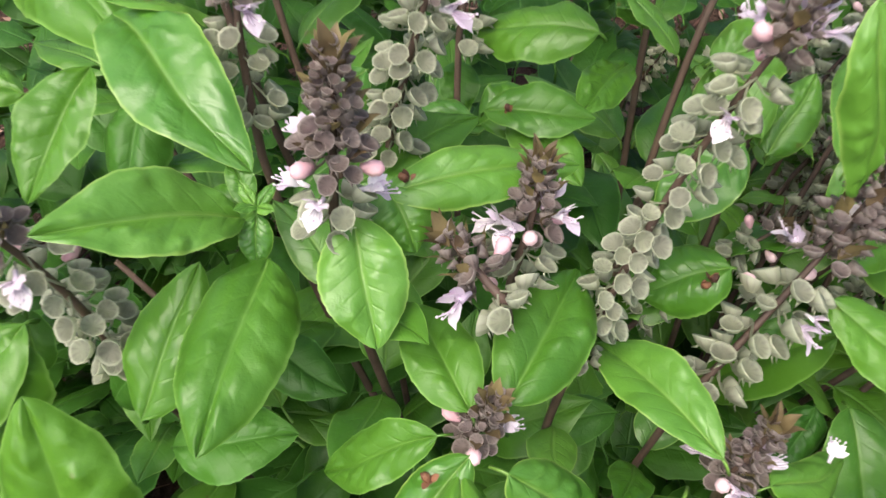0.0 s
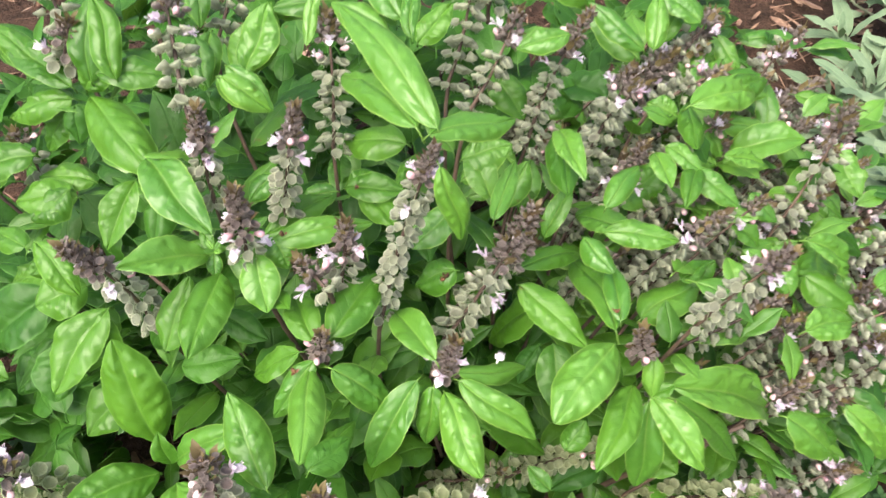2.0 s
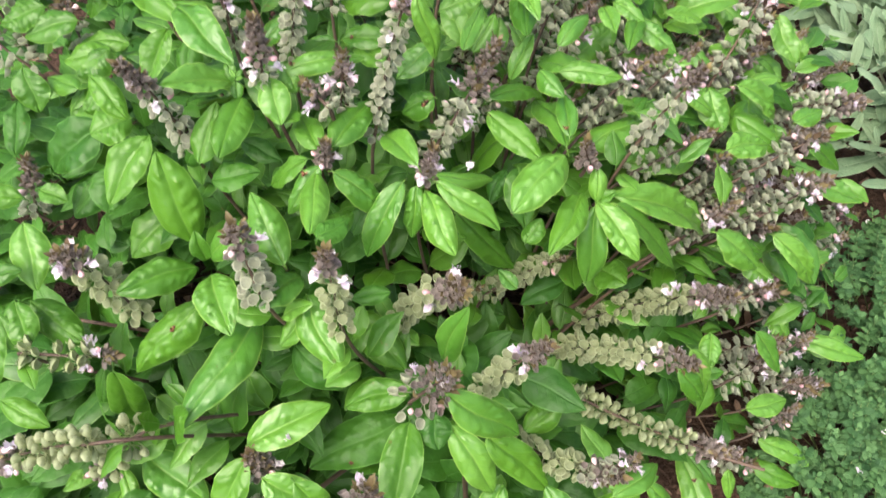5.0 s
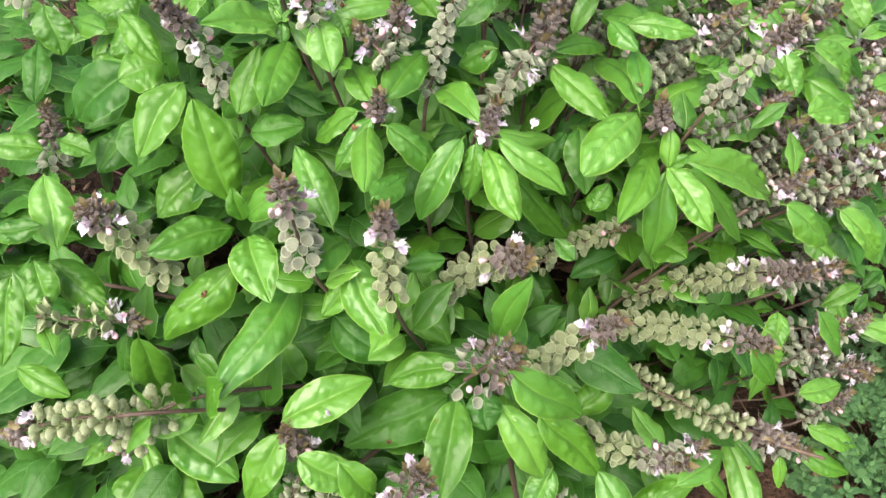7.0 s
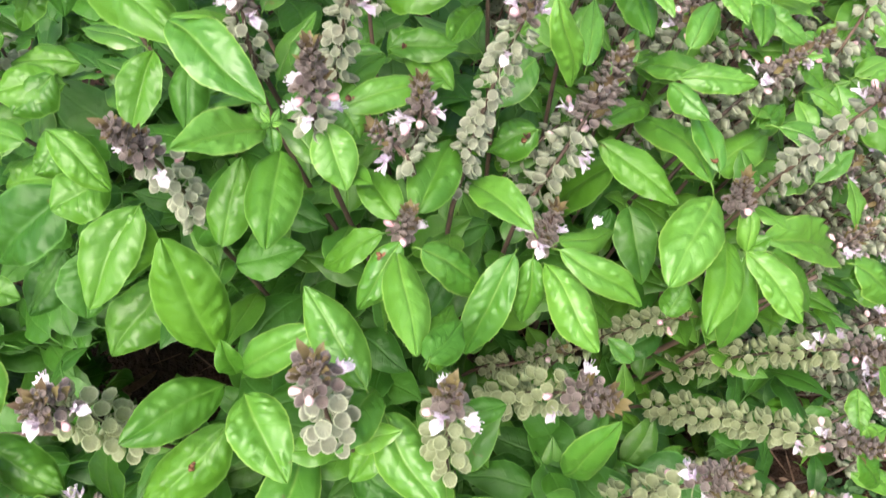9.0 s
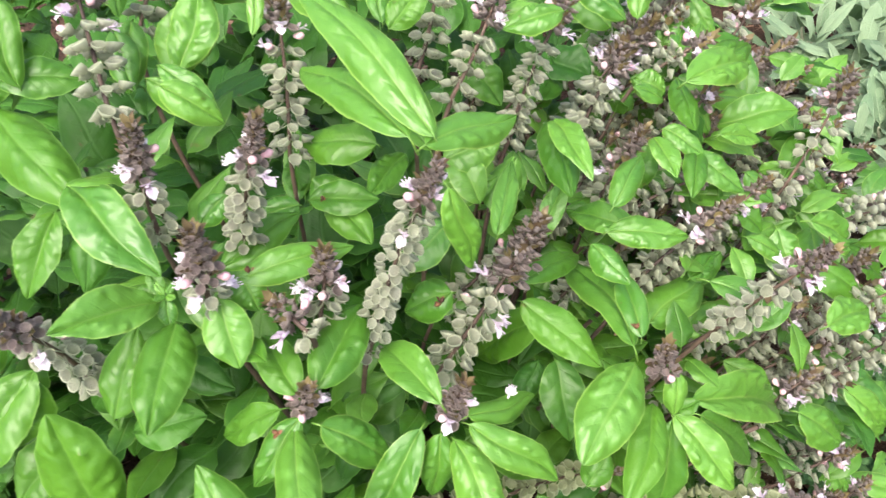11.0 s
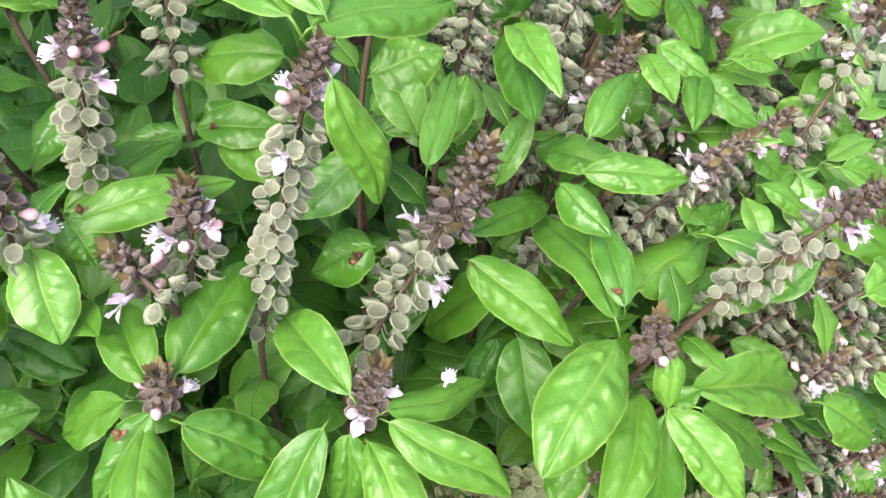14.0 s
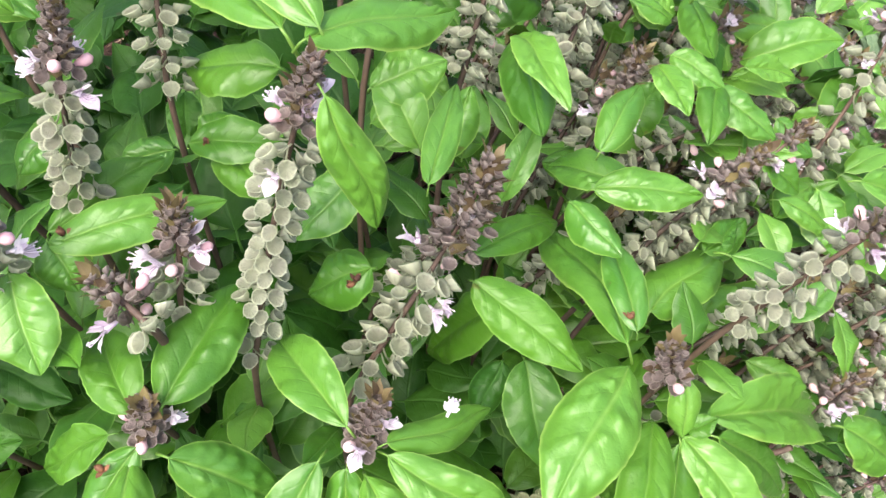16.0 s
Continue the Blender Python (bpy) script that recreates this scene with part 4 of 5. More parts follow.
leaf(0.0905, 0.1879, 0.4272, 0.1131, 0.1950, 0.4339, 0.0135, -18)
leaf(0.1072, 0.2813, 0.4389, 0.1262, 0.2573, 0.4187, 0.0240, -10)
leaf(0.1427, 0.2782, 0.4016, 0.1646, 0.2923, 0.4116, 0.0200, -18)
leaf(0.1908, 0.2286, 0.3779, 0.2144, 0.2436, 0.3885, 0.0247, -17)
leaf(0.2237, 0.2705, 0.4040, 0.2054, 0.2775, 0.4107, 0.0202, 18)
leaf(0.2389, 0.2919, 0.3935, 0.2603, 0.2744, 0.3784, 0.0291, -14)
leaf(0.0877, 0.1995, 0.4445, 0.1154, 0.2061, 0.4482, 0.0240, -21)
leaf(0.1088, 0.1868, 0.4194, 0.1245, 0.2065, 0.4342, 0.0193, -15)
leaf(0.1817, 0.2012, 0.3863, 0.1536, 0.2046, 0.3906, 0.0202, 18)
leaf(-0.0362, 0.2166, 0.4950, -0.0102, 0.2031, 0.4829, 0.0180, -16)
leaf(-0.0297, 0.2382, 0.4756, -0.0274, 0.2625, 0.4948, 0.0222, -9)
leaf(-0.0906, 0.2221, 0.4907, -0.1025, 0.2566, 0.5199, 0.0185, -1)
leaf(-0.1420, 0.2539, 0.4650, -0.1769, 0.2757, 0.4849, 0.0202, 12)
leaf(-0.0492, 0.2634, 0.4885, -0.0546, 0.2375, 0.4674, 0.0198, 11)
leaf(-0.0551, 0.2875, 0.5179, -0.0519, 0.2588, 0.4940, 0.0156, 5)
leaf(-0.0260, 0.2324, 0.4831, -0.0119, 0.2614, 0.5062, 0.0237, -15)
leaf(-0.0299, 0.2161, 0.5015, -0.0067, 0.1980, 0.4853, 0.0146, -12)
leaf(-0.0157, 0.2749, 0.4923, 0.0220, 0.2789, 0.4935, 0.0183, -22)
leaf(0.0003, 0.2868, 0.4973, 0.0333, 0.2959, 0.5030, 0.0201, -22)
leaf(0.0549, 0.2589, 0.4899, 0.0375, 0.2834, 0.5111, 0.0155, 9)
leaf(0.1748, 0.3296, 0.4504, 0.1441, 0.3439, 0.4639, 0.0211, 18)
leaf(0.2046, 0.3047, 0.4294, 0.1708, 0.3289, 0.4512, 0.0190, 16)
leaf(0.2504, 0.3426, 0.4265, 0.2226, 0.3571, 0.4400, 0.0159, 18)
leaf(0.2255, 0.3395, 0.4091, 0.2408, 0.3598, 0.4249, 0.0151, -12)
leaf(0.1171, 0.2527, 0.4796, 0.1470, 0.2565, 0.4811, 0.0146, -21)
leaf(0.2710, 0.3747, 0.3875, 0.2895, 0.3536, 0.3691, 0.0184, -13)
leaf(0.3145, 0.4335, 0.3369, 0.3704, 0.4310, 0.3318, 0.0215, -18)
leaf(0.1407, 0.2105, 0.4523, 0.1482, 0.1658, 0.4587, 0.0160, -3)
leaf(0.1623, 0.1676, 0.4374, 0.1841, 0.1990, 0.4351, 0.0144, -11)
leaf(0.2147, 0.2518, 0.4166, 0.1956, 0.2519, 0.4294, 0.0114, 20)
leaf(0.2280, 0.2696, 0.4152, 0.2255, 0.2276, 0.4169, 0.0162, 1)
leaf(0.2065, 0.2276, 0.4205, 0.2261, 0.2128, 0.4135, 0.0145, -16)
leaf(0.2476, 0.2403, 0.3983, 0.2772, 0.2466, 0.3837, 0.0143, -20)
leaf(0.2241, 0.2187, 0.4120, 0.2109, 0.1861, 0.4130, 0.0151, 8)
leaf(0.2542, 0.2808, 0.3881, 0.3074, 0.2936, 0.3603, 0.0197, -19)
leaf(0.1485, 0.1507, 0.4328, 0.1617, 0.1294, 0.4294, 0.0151, -11)
leaf(0.2070, 0.1548, 0.3882, 0.2258, 0.1701, 0.3842, 0.0127, -16)
leaf(0.2530, 0.1879, 0.3713, 0.2804, 0.1822, 0.3486, 0.0132, -20)
leaf(0.2985, 0.2377, 0.3569, 0.3255, 0.2717, 0.3604, 0.0199, -12)
leaf(0.4040, 0.3869, 0.2904, 0.3673, 0.3859, 0.3134, 0.0173, 20)
leaf(0.3493, 0.2604, 0.3026, 0.3698, 0.2551, 0.2856, 0.0163, -19)
leaf(0.0708, 0.2250, 0.4241, 0.0500, 0.1936, 0.4291, 0.0170, 11)
leaf(0.1418, 0.2222, 0.4399, 0.1424, 0.1690, 0.4454, 0.0201, 0)
leaf(0.1024, 0.1393, 0.4626, 0.1154, 0.1793, 0.4624, 0.0116, -6)
leaf(0.2218, 0.2170, 0.4108, 0.2483, 0.2009, 0.3954, 0.0183, -17)
leaf(0.1987, 0.2196, 0.4235, 0.2023, 0.1905, 0.4248, 0.0149, -2)
leaf(0.3180, 0.2186, 0.3282, 0.3034, 0.1752, 0.3283, 0.0281, 6)
leaf(0.3479, 0.2292, 0.2887, 0.3533, 0.2077, 0.2744, 0.0164, -5)
leaf(0.2757, 0.1103, 0.3069, 0.3111, 0.1024, 0.2707, 0.0261, -20)
leaf(0.3369, 0.1433, 0.2544, 0.3753, 0.1279, 0.2046, 0.0248, -19)
leaf(0.2773, 0.1088, 0.2933, 0.3171, 0.1130, 0.2724, 0.0228, -20, young=False)
leaf(0.2654, 0.0479, 0.2738, 0.2604, 0.0233, 0.2657, 0.0164, 4)
leaf(0.3180, 0.0788, 0.2183, 0.3416, 0.0625, 0.1776, 0.0185, -16)
leaf(0.2429, 0.3801, 0.3873, 0.2338, 0.4131, 0.3886, 0.0212, 5)
leaf(0.2458, 0.3038, 0.3915, 0.2705, 0.3389, 0.3926, 0.0207, -12)
leaf(0.2820, 0.3181, 0.3732, 0.2456, 0.3063, 0.3974, 0.0206, 19)
leaf(0.3019, 0.3005, 0.3588, 0.3417, 0.2773, 0.3238, 0.0223, -17)
leaf(0.3719, 0.3379, 0.3084, 0.3863, 0.3017, 0.2841, 0.0258, -7)
leaf(0.2675, 0.2322, 0.3722, 0.2846, 0.2193, 0.3584, 0.0158, -16)
leaf(0.3363, 0.2694, 0.3200, 0.3562, 0.2638, 0.3016, 0.0172, -19)
leaf(0.3349, 0.2494, 0.3133, 0.3718, 0.2490, 0.2834, 0.0193, -20, young=False)
leaf(0.2457, 0.2042, 0.3819, 0.2639, 0.1917, 0.3688, 0.0151, -16, young=False)
leaf(0.2817, 0.2096, 0.3519, 0.2549, 0.1872, 0.3601, 0.0177, 15)
leaf(0.3926, 0.2555, 0.2441, 0.4342, 0.2475, 0.2034, 0.0233, -20)

spike(-0.0371, 0.1606, 0.4613, -0.0337, 0.1709, 0.5133, 0.0090, 4, 0.55)
spike(-0.0129, 0.1184, 0.4690, -0.0091, 0.1187, 0.5105, 0.0096, 4, 0.25)
spike(0.0265, 0.1266, 0.4396, 0.0316, 0.1363, 0.4686, 0.0095, 4, 0.45)
spike(0.0219, 0.1094, 0.4531, 0.0104, 0.1195, 0.4617, 0.0096, 1, 0.25)
spike(-0.0037, 0.1633, 0.4500, 0.0138, 0.1659, 0.5171, 0.0086, 5, 0.60)
spike(0.0451, 0.1177, 0.4190, 0.0786, 0.1270, 0.5272, 0.0079, 4, 0.75)
spike(0.0767, 0.1165, 0.3972, 0.1239, 0.1498, 0.4612, 0.0113, 4, 0.50)
spike(0.1708, 0.2082, 0.3870, 0.1930, 0.2191, 0.4332, 0.0095, 3, 0.45)
spike(0.1493, 0.2603, 0.3583, 0.2252, 0.3221, 0.4114, 0.0117, 6, 0.68)
spike(0.1897, 0.1697, 0.3599, 0.2948, 0.2488, 0.3477, 0.0121, 4, 0.68)
spike(0.2117, 0.1242, 0.3924, 0.2401, 0.1180, 0.4591, 0.0092, 4, 0.68)
spike(-0.0710, 0.1147, 0.4165, -0.0812, 0.0978, 0.5046, 0.0094, 2, 0.62)
spike(0.0144, 0.0909, 0.4181, 0.0199, 0.0893, 0.4426, 0.0122, 1, -0.30)
spike(0.0727, 0.0836, 0.4037, 0.0816, 0.0882, 0.4331, 0.0130, 4, -0.10)
spike(0.1766, 0.1005, 0.3878, 0.1741, 0.1041, 0.4167, 0.0134, 0, -0.30)
spike(0.2643, 0.2748, 0.3565, 0.2599, 0.2699, 0.3784, 0.0111, 0, -0.30)
spike(-0.1778, 0.2449, 0.3931, -0.1897, 0.2603, 0.4232, 0.0111, 0, 0.68)
spike(-0.1272, 0.2466, 0.4882, -0.1144, 0.2440, 0.5115, 0.0121, 1, 0.30)
spike(0.1047, -0.0041, 0.3113, 0.1436, -0.0164, 0.3861, 0.0100, 3, 0.68, green=True)
spike(0.1660, 0.0730, 0.2170, 0.2400, -0.0030, 0.3250, 0.0105, 3, 0.78, green=True)
spike(0.1740, 0.0280, 0.2230, 0.3060, 0.0060, 0.1500, 0.0110, 2, 0.70, green=True)
spike(0.1287, -0.0035, 0.2175, 0.1884, -0.0577, 0.2881, 0.0110, 1, 0.68, green=True)
spike(0.1693, -0.0489, 0.2707, 0.1971, -0.0480, 0.2942, 0.0090, 3, 0.68)
spike(0.1150, 0.1000, 0.2620, 0.1650, 0.0830, 0.3250, 0.0090, 0, 0.95, green=True)
spike(0.0620, 0.1070, 0.2380, 0.1080, 0.1000, 0.2680, 0.0088, 0, 0.95, green=True)
spike(0.0520, 0.0580, 0.2980, 0.0975, 0.0140, 0.3970, 0.0108, 3, 0.72, green=True)
spike(0.0648, -0.0349, 0.3625, 0.0879, -0.0325, 0.3872, 0.0154, 2, 0.15)
spike(0.0234, 0.0066, 0.3809, 0.0253, 0.0098, 0.4501, 0.0097, 3, 0.75, green=True)
spike(-0.0218, 0.0203, 0.3948, -0.0220, 0.0242, 0.4559, 0.0111, 1, 0.70)
spike(-0.1219, 0.0512, 0.3341, -0.1320, 0.0341, 0.4255, 0.0121, 5, 0.78, green=True)
spike(-0.1813, 0.0179, 0.3424, -0.1324, 0.0208, 0.3283, 0.0112, 4, 0.80, green=True)
spike(-0.1112, -0.0341, 0.3228, -0.1507, -0.0369, 0.2746, 0.0141, 4, 0.80, green=True)
spike(-0.1298, -0.0451, 0.3414, -0.2163, -0.0345, 0.2899, 0.0113, 3, 0.75, green=True)
spike(0.0285, -0.0857, 0.3144, 0.0380, -0.0785, 0.3429, 0.0140, 4, 0.30)
spike(-0.0424, -0.0375, 0.2730, -0.0445, -0.0370, 0.2976, 0.0113, 3, 0.00)
spike(-0.1969, 0.1210, 0.3615, -0.1922, 0.1356, 0.3953, 0.0100, 0, 0.30)
spike(0.3016, 0.0648, 0.1561, 0.3408, 0.0763, 0.1834, 0.0120, 4, 0.68)
spike(0.3769, 0.1199, 0.0506, 0.4243, 0.1049, 0.0620, 0.0116, 3, 0.68)
spike(0.2694, 0.2378, 0.2847, 0.3238, 0.2630, 0.3345, 0.0133, 4, 0.68)
spike(0.2866, 0.1948, 0.2407, 0.3729, 0.2162, 0.2989, 0.0112, 4, 0.68)
spike(0.2965, 0.1667, 0.2224, 0.3736, 0.1851, 0.2736, 0.0113, 4, 0.68)
spike(0.1839, 0.1648, 0.3748, 0.2334, 0.1817, 0.4125, 0.0093, 2, 0.68)
spike(0.3195, 0.2733, 0.1755, 0.4070, 0.3077, 0.2479, 0.0124, 1, 0.68)
spike(0.2893, 0.2271, 0.3441, 0.3246, 0.2594, 0.4205, 0.0123, 5, 0.68)
spike(0.4372, 0.3820, 0.1775, 0.4798, 0.3782, 0.2073, 0.0122, 2, 0.30)
spike(0.3486, 0.2521, 0.2810, 0.4556, 0.2877, 0.2474, 0.0124, 2, 0.68)
spike(0.3078, 0.1586, 0.3147, 0.3590, 0.1666, 0.3461, 0.0107, 2, 0.68)
spike(0.2958, 0.1354, 0.2822, 0.3738, 0.1631, 0.2966, 0.0114, 3, 0.68)
spike(0.2848, 0.1576, 0.2510, 0.3366, 0.1448, 0.2632, 0.0108, 2, 0.68)
spike(0.2602, 0.1279, 0.1758, 0.3516, 0.1189, 0.2072, 0.0113, 1, 0.68)
spike(0.1870, 0.0970, 0.2140, 0.2720, 0.0430, 0.3300, 0.0105, 5, 0.75, green=True)
spike(0.3143, 0.1091, 0.1323, 0.3626, 0.1066, 0.1514, 0.0109, 3, 0.68)
spike(0.3352, 0.1307, 0.0790, 0.4081, 0.0879, 0.0812, 0.0126, 4, 0.68)
spike(0.1626, 0.2371, 0.4034, 0.1905, 0.2639, 0.4504, 0.0116, 4, 0.68)
spike(0.2041, 0.3134, 0.3765, 0.2307, 0.3241, 0.4128, 0.0108, 2, 0.68)
spike(0.2918, 0.3011, 0.2580, 0.3482, 0.3248, 0.3104, 0.0121, 4, 0.68)
spike(0.3034, 0.3733, 0.3184, 0.3365, 0.3939, 0.3594, 0.0112, 3, 0.68)
spike(0.2458, 0.2476, 0.3059, 0.2982, 0.2720, 0.3570, 0.0101, 0, 0.90)
spike(0.2885, 0.1724, 0.2793, 0.3482, 0.1819, 0.3154, 0.0097, 0, 0.95)
spike(0.2579, 0.1447, 0.2773, 0.3095, 0.1508, 0.3057, 0.0095, 0, 0.95)
spike(0.2265, 0.3336, 0.3758, 0.2528, 0.3392, 0.4043, 0.0133, 2, 0.68)
spike(0.3806, 0.1663, 0.0885, 0.4208, 0.1724, 0.1249, 0.0103, 3, 0.68)
spike(0.4173, 0.2279, 0.1163, 0.4305, 0.2038, 0.1220, 0.0138, 2, 0.68)
spike(0.0149, 0.2212, 0.4371, 0.0186, 0.2560, 0.5048, 0.0106, 5, 0.68)
spike(-0.0498, 0.1977, 0.4962, -0.0606, 0.2592, 0.5467, 0.0109, 4, 0.50)
spike(-0.0490, 0.2730, 0.4776, -0.0337, 0.3122, 0.5088, 0.0114, 4, 0.68)
spike(0.0945, 0.2233, 0.4609, 0.1214, 0.2560, 0.5007, 0.0096, 2, 0.68)
spike(0.0817, 0.2504, 0.4567, 0.0983, 0.2959, 0.5152, 0.0106, 2, 0.90)
spike(0.1251, 0.2278, 0.4248, 0.1627, 0.2651, 0.4910, 0.0092, 3, 0.68)
spike(-0.1238, 0.2514, 0.4859, -0.1357, 0.2754, 0.5306, 0.0105, 2, 0.68)
spike(0.2260, 0.3251, 0.3909, 0.2640, 0.3602, 0.4180, 0.0122, 4, 0.68)
spike(0.1075, 0.2966, 0.4780, 0.1167, 0.3010, 0.5071, 0.0124, 2, 0.68)
spike(-0.0447, -0.0573, 0.2586, -0.0606, -0.0870, 0.2400, 0.0089, 3, 0.68)
spike(-0.0261, -0.0622, 0.2432, -0.0115, -0.0943, 0.2457, 0.0115, 0, 0.68)
spike(0.1229, -0.0517, 0.2012, 0.1766, -0.0868, 0.2032, 0.0100, 3, 0.68)
spike(0.2036, -0.0528, 0.1612, 0.2241, -0.0667, 0.1752, 0.0150, 3, 0.68)
spike(0.2966, 0.0178, 0.1107, 0.3205, 0.0066, 0.1263, 0.0119, 2, 0.68)
spike(-0.2117, 0.2220, 0.4012, -0.2242, 0.2228, 0.4276, 0.0161, 1, 0.68)
spike(-0.2305, 0.2624, 0.4327, -0.1976, 0.2650, 0.4582, 0.0151, 1, 0.68)


# clefts between the branches, where one looks down into the dark
GAPS = [(np.array(a), np.array(b), wide) for a, b, wide in (
    ((-0.137, 0.127, 0.262), (-0.221, 0.258, 0.0), 0.034),
    ((-0.095, 0.122, 0.262), (-0.154, 0.249, 0.0), 0.032),
    ((-0.203, 0.183, 0.291), (-0.347, 0.376, 0.0), 0.030),
    ((0.069, 0.036, 0.38), (0.061, 0.248, 0.10), 0.028),
    ((0.116, -0.003, 0.38), (0.145, 0.178, 0.10), 0.030),
    ((0.147, -0.052, 0.38), (0.199, 0.092, 0.10), 0.032),
    ((0.126, 0.100, 0.38), (0.165, 0.230, 0.10), 0.030))]


def in_cleft(p):
    return any(np.linalg.norm(np.cross(p - a, unit(b - a))) < wide for a, b, wide in GAPS)


# ---- the crown's slope towards the sage and the thyme: close-set young spikes and small leaves ----
def slope_height(x, y):
    return 0.48 - 0.178 * x - 2.797 * x * x + 3.783 * x * y - 1.645 * y * y


def sage_side():
    r = random.Random(19)
    tips = [np.array(q) for q in anchors]
    for _ in range(48):
        x, y = r.uniform(0.24, 0.49), r.uniform(0.06, 0.42)
        z = slope_height(x, y)
        if z < 0.07:
            continue
        tip = np.array((x, y, z + r.uniform(-0.01, 0.025)))
        if min(np.linalg.norm(tip - q) for q in tips) < 0.014:
            continue
        way = unit(np.array((1.0, 0.35 + r.uniform(-0.25, 0.25), 0.55 + r.uniform(-0.3, 0.3) - 1.2 * max(0, 0.2 - z))))
        low = tip - way * r.uniform(0.045, 0.085)
        spike(*low, *tip, r.uniform(0.0082, 0.0105), r.choice((0, 1, 2, 3)), r.uniform(0.5, 0.8))
        tips.append(tip)
    # older seed spikes stand deeper, behind the fresh ones
    for _ in range(42):
        x, y = r.uniform(0.13, 0.40), r.uniform(0.14, 0.44)
        tip = np.array((x, y, slope_height(x, y) - r.uniform(0.025, 0.085)))
        way = unit(np.array((0.7 + r.uniform(-0.3, 0.3), 0.3 + r.uniform(-0.3, 0.3), 0.8)))
        low = tip - way * r.uniform(0.04, 0.065)
        spike(*low, *tip, r.uniform(0.0088, 0.0102), 0, 0.93, leafy=False)
    made = 0
    while made < 140:
        x, y = r.uniform(0.2, 0.49), r.uniform(0.12, 0.47)
        z = slope_height(x, y) - r.uniform(0.0, 0.055)
        if z < 0.05:
            continue
        p = np.array((x, y, z))
        length = r.uniform(0.020, 0.042)
        out = unit(np.array((0.5 + r.uniform(-1, 1), r.uniform(-1, 1), r.uniform(-0.5, 0.5))))
        n = unit(np.array((0.35 + r.uniform(-0.5, 0.5), r.uniform(-0.6, 0.4), 1.0)))
        if abs(np.dot(n, out)) > 0.85:
            continue
        v, f, u = blade(local(p), local(p + out * length), length * r.uniform(0.40, 0.56), n, r.random(), 14, 8, r.uniform(0.03, 0.16), r.uniform(0.1, 0.6), r.uniform(0.8, 2.0), r.uniform(0.6, 0.85), 0.14, r.uniform(-0.05, 0.05))
        small.setdefault(r.choice((LEAF_YOUNG, LEAF_YOUNG, LEAF_MID, LEAF_OLD_SHADED)), []).append((v, f, u))
        made += 1


small = {}
sage_side()


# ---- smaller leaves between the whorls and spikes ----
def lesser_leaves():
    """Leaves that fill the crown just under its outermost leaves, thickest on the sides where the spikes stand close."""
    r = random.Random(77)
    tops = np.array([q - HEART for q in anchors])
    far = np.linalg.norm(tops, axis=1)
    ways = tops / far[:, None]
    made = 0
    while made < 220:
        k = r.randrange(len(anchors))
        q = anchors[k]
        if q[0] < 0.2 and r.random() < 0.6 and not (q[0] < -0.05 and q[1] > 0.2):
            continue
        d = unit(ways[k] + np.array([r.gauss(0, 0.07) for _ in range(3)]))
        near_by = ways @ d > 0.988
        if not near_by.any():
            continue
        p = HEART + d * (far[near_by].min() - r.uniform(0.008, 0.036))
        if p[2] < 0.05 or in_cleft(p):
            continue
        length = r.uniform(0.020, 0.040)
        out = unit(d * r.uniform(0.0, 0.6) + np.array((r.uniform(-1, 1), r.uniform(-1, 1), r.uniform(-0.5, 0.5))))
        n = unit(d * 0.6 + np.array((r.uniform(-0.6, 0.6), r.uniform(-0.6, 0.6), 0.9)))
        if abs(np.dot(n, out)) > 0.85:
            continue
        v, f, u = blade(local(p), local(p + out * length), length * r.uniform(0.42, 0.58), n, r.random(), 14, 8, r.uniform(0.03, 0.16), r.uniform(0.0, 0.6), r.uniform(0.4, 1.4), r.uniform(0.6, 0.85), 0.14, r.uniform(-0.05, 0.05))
        small.setdefault(r.choice((LEAF_YOUNG, LEAF_MID, LEAF_MID, LEAF_OLD_SHADED)), []).append((v, f, u))
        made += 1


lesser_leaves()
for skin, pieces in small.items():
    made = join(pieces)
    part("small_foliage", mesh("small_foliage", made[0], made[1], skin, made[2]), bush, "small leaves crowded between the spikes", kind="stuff")


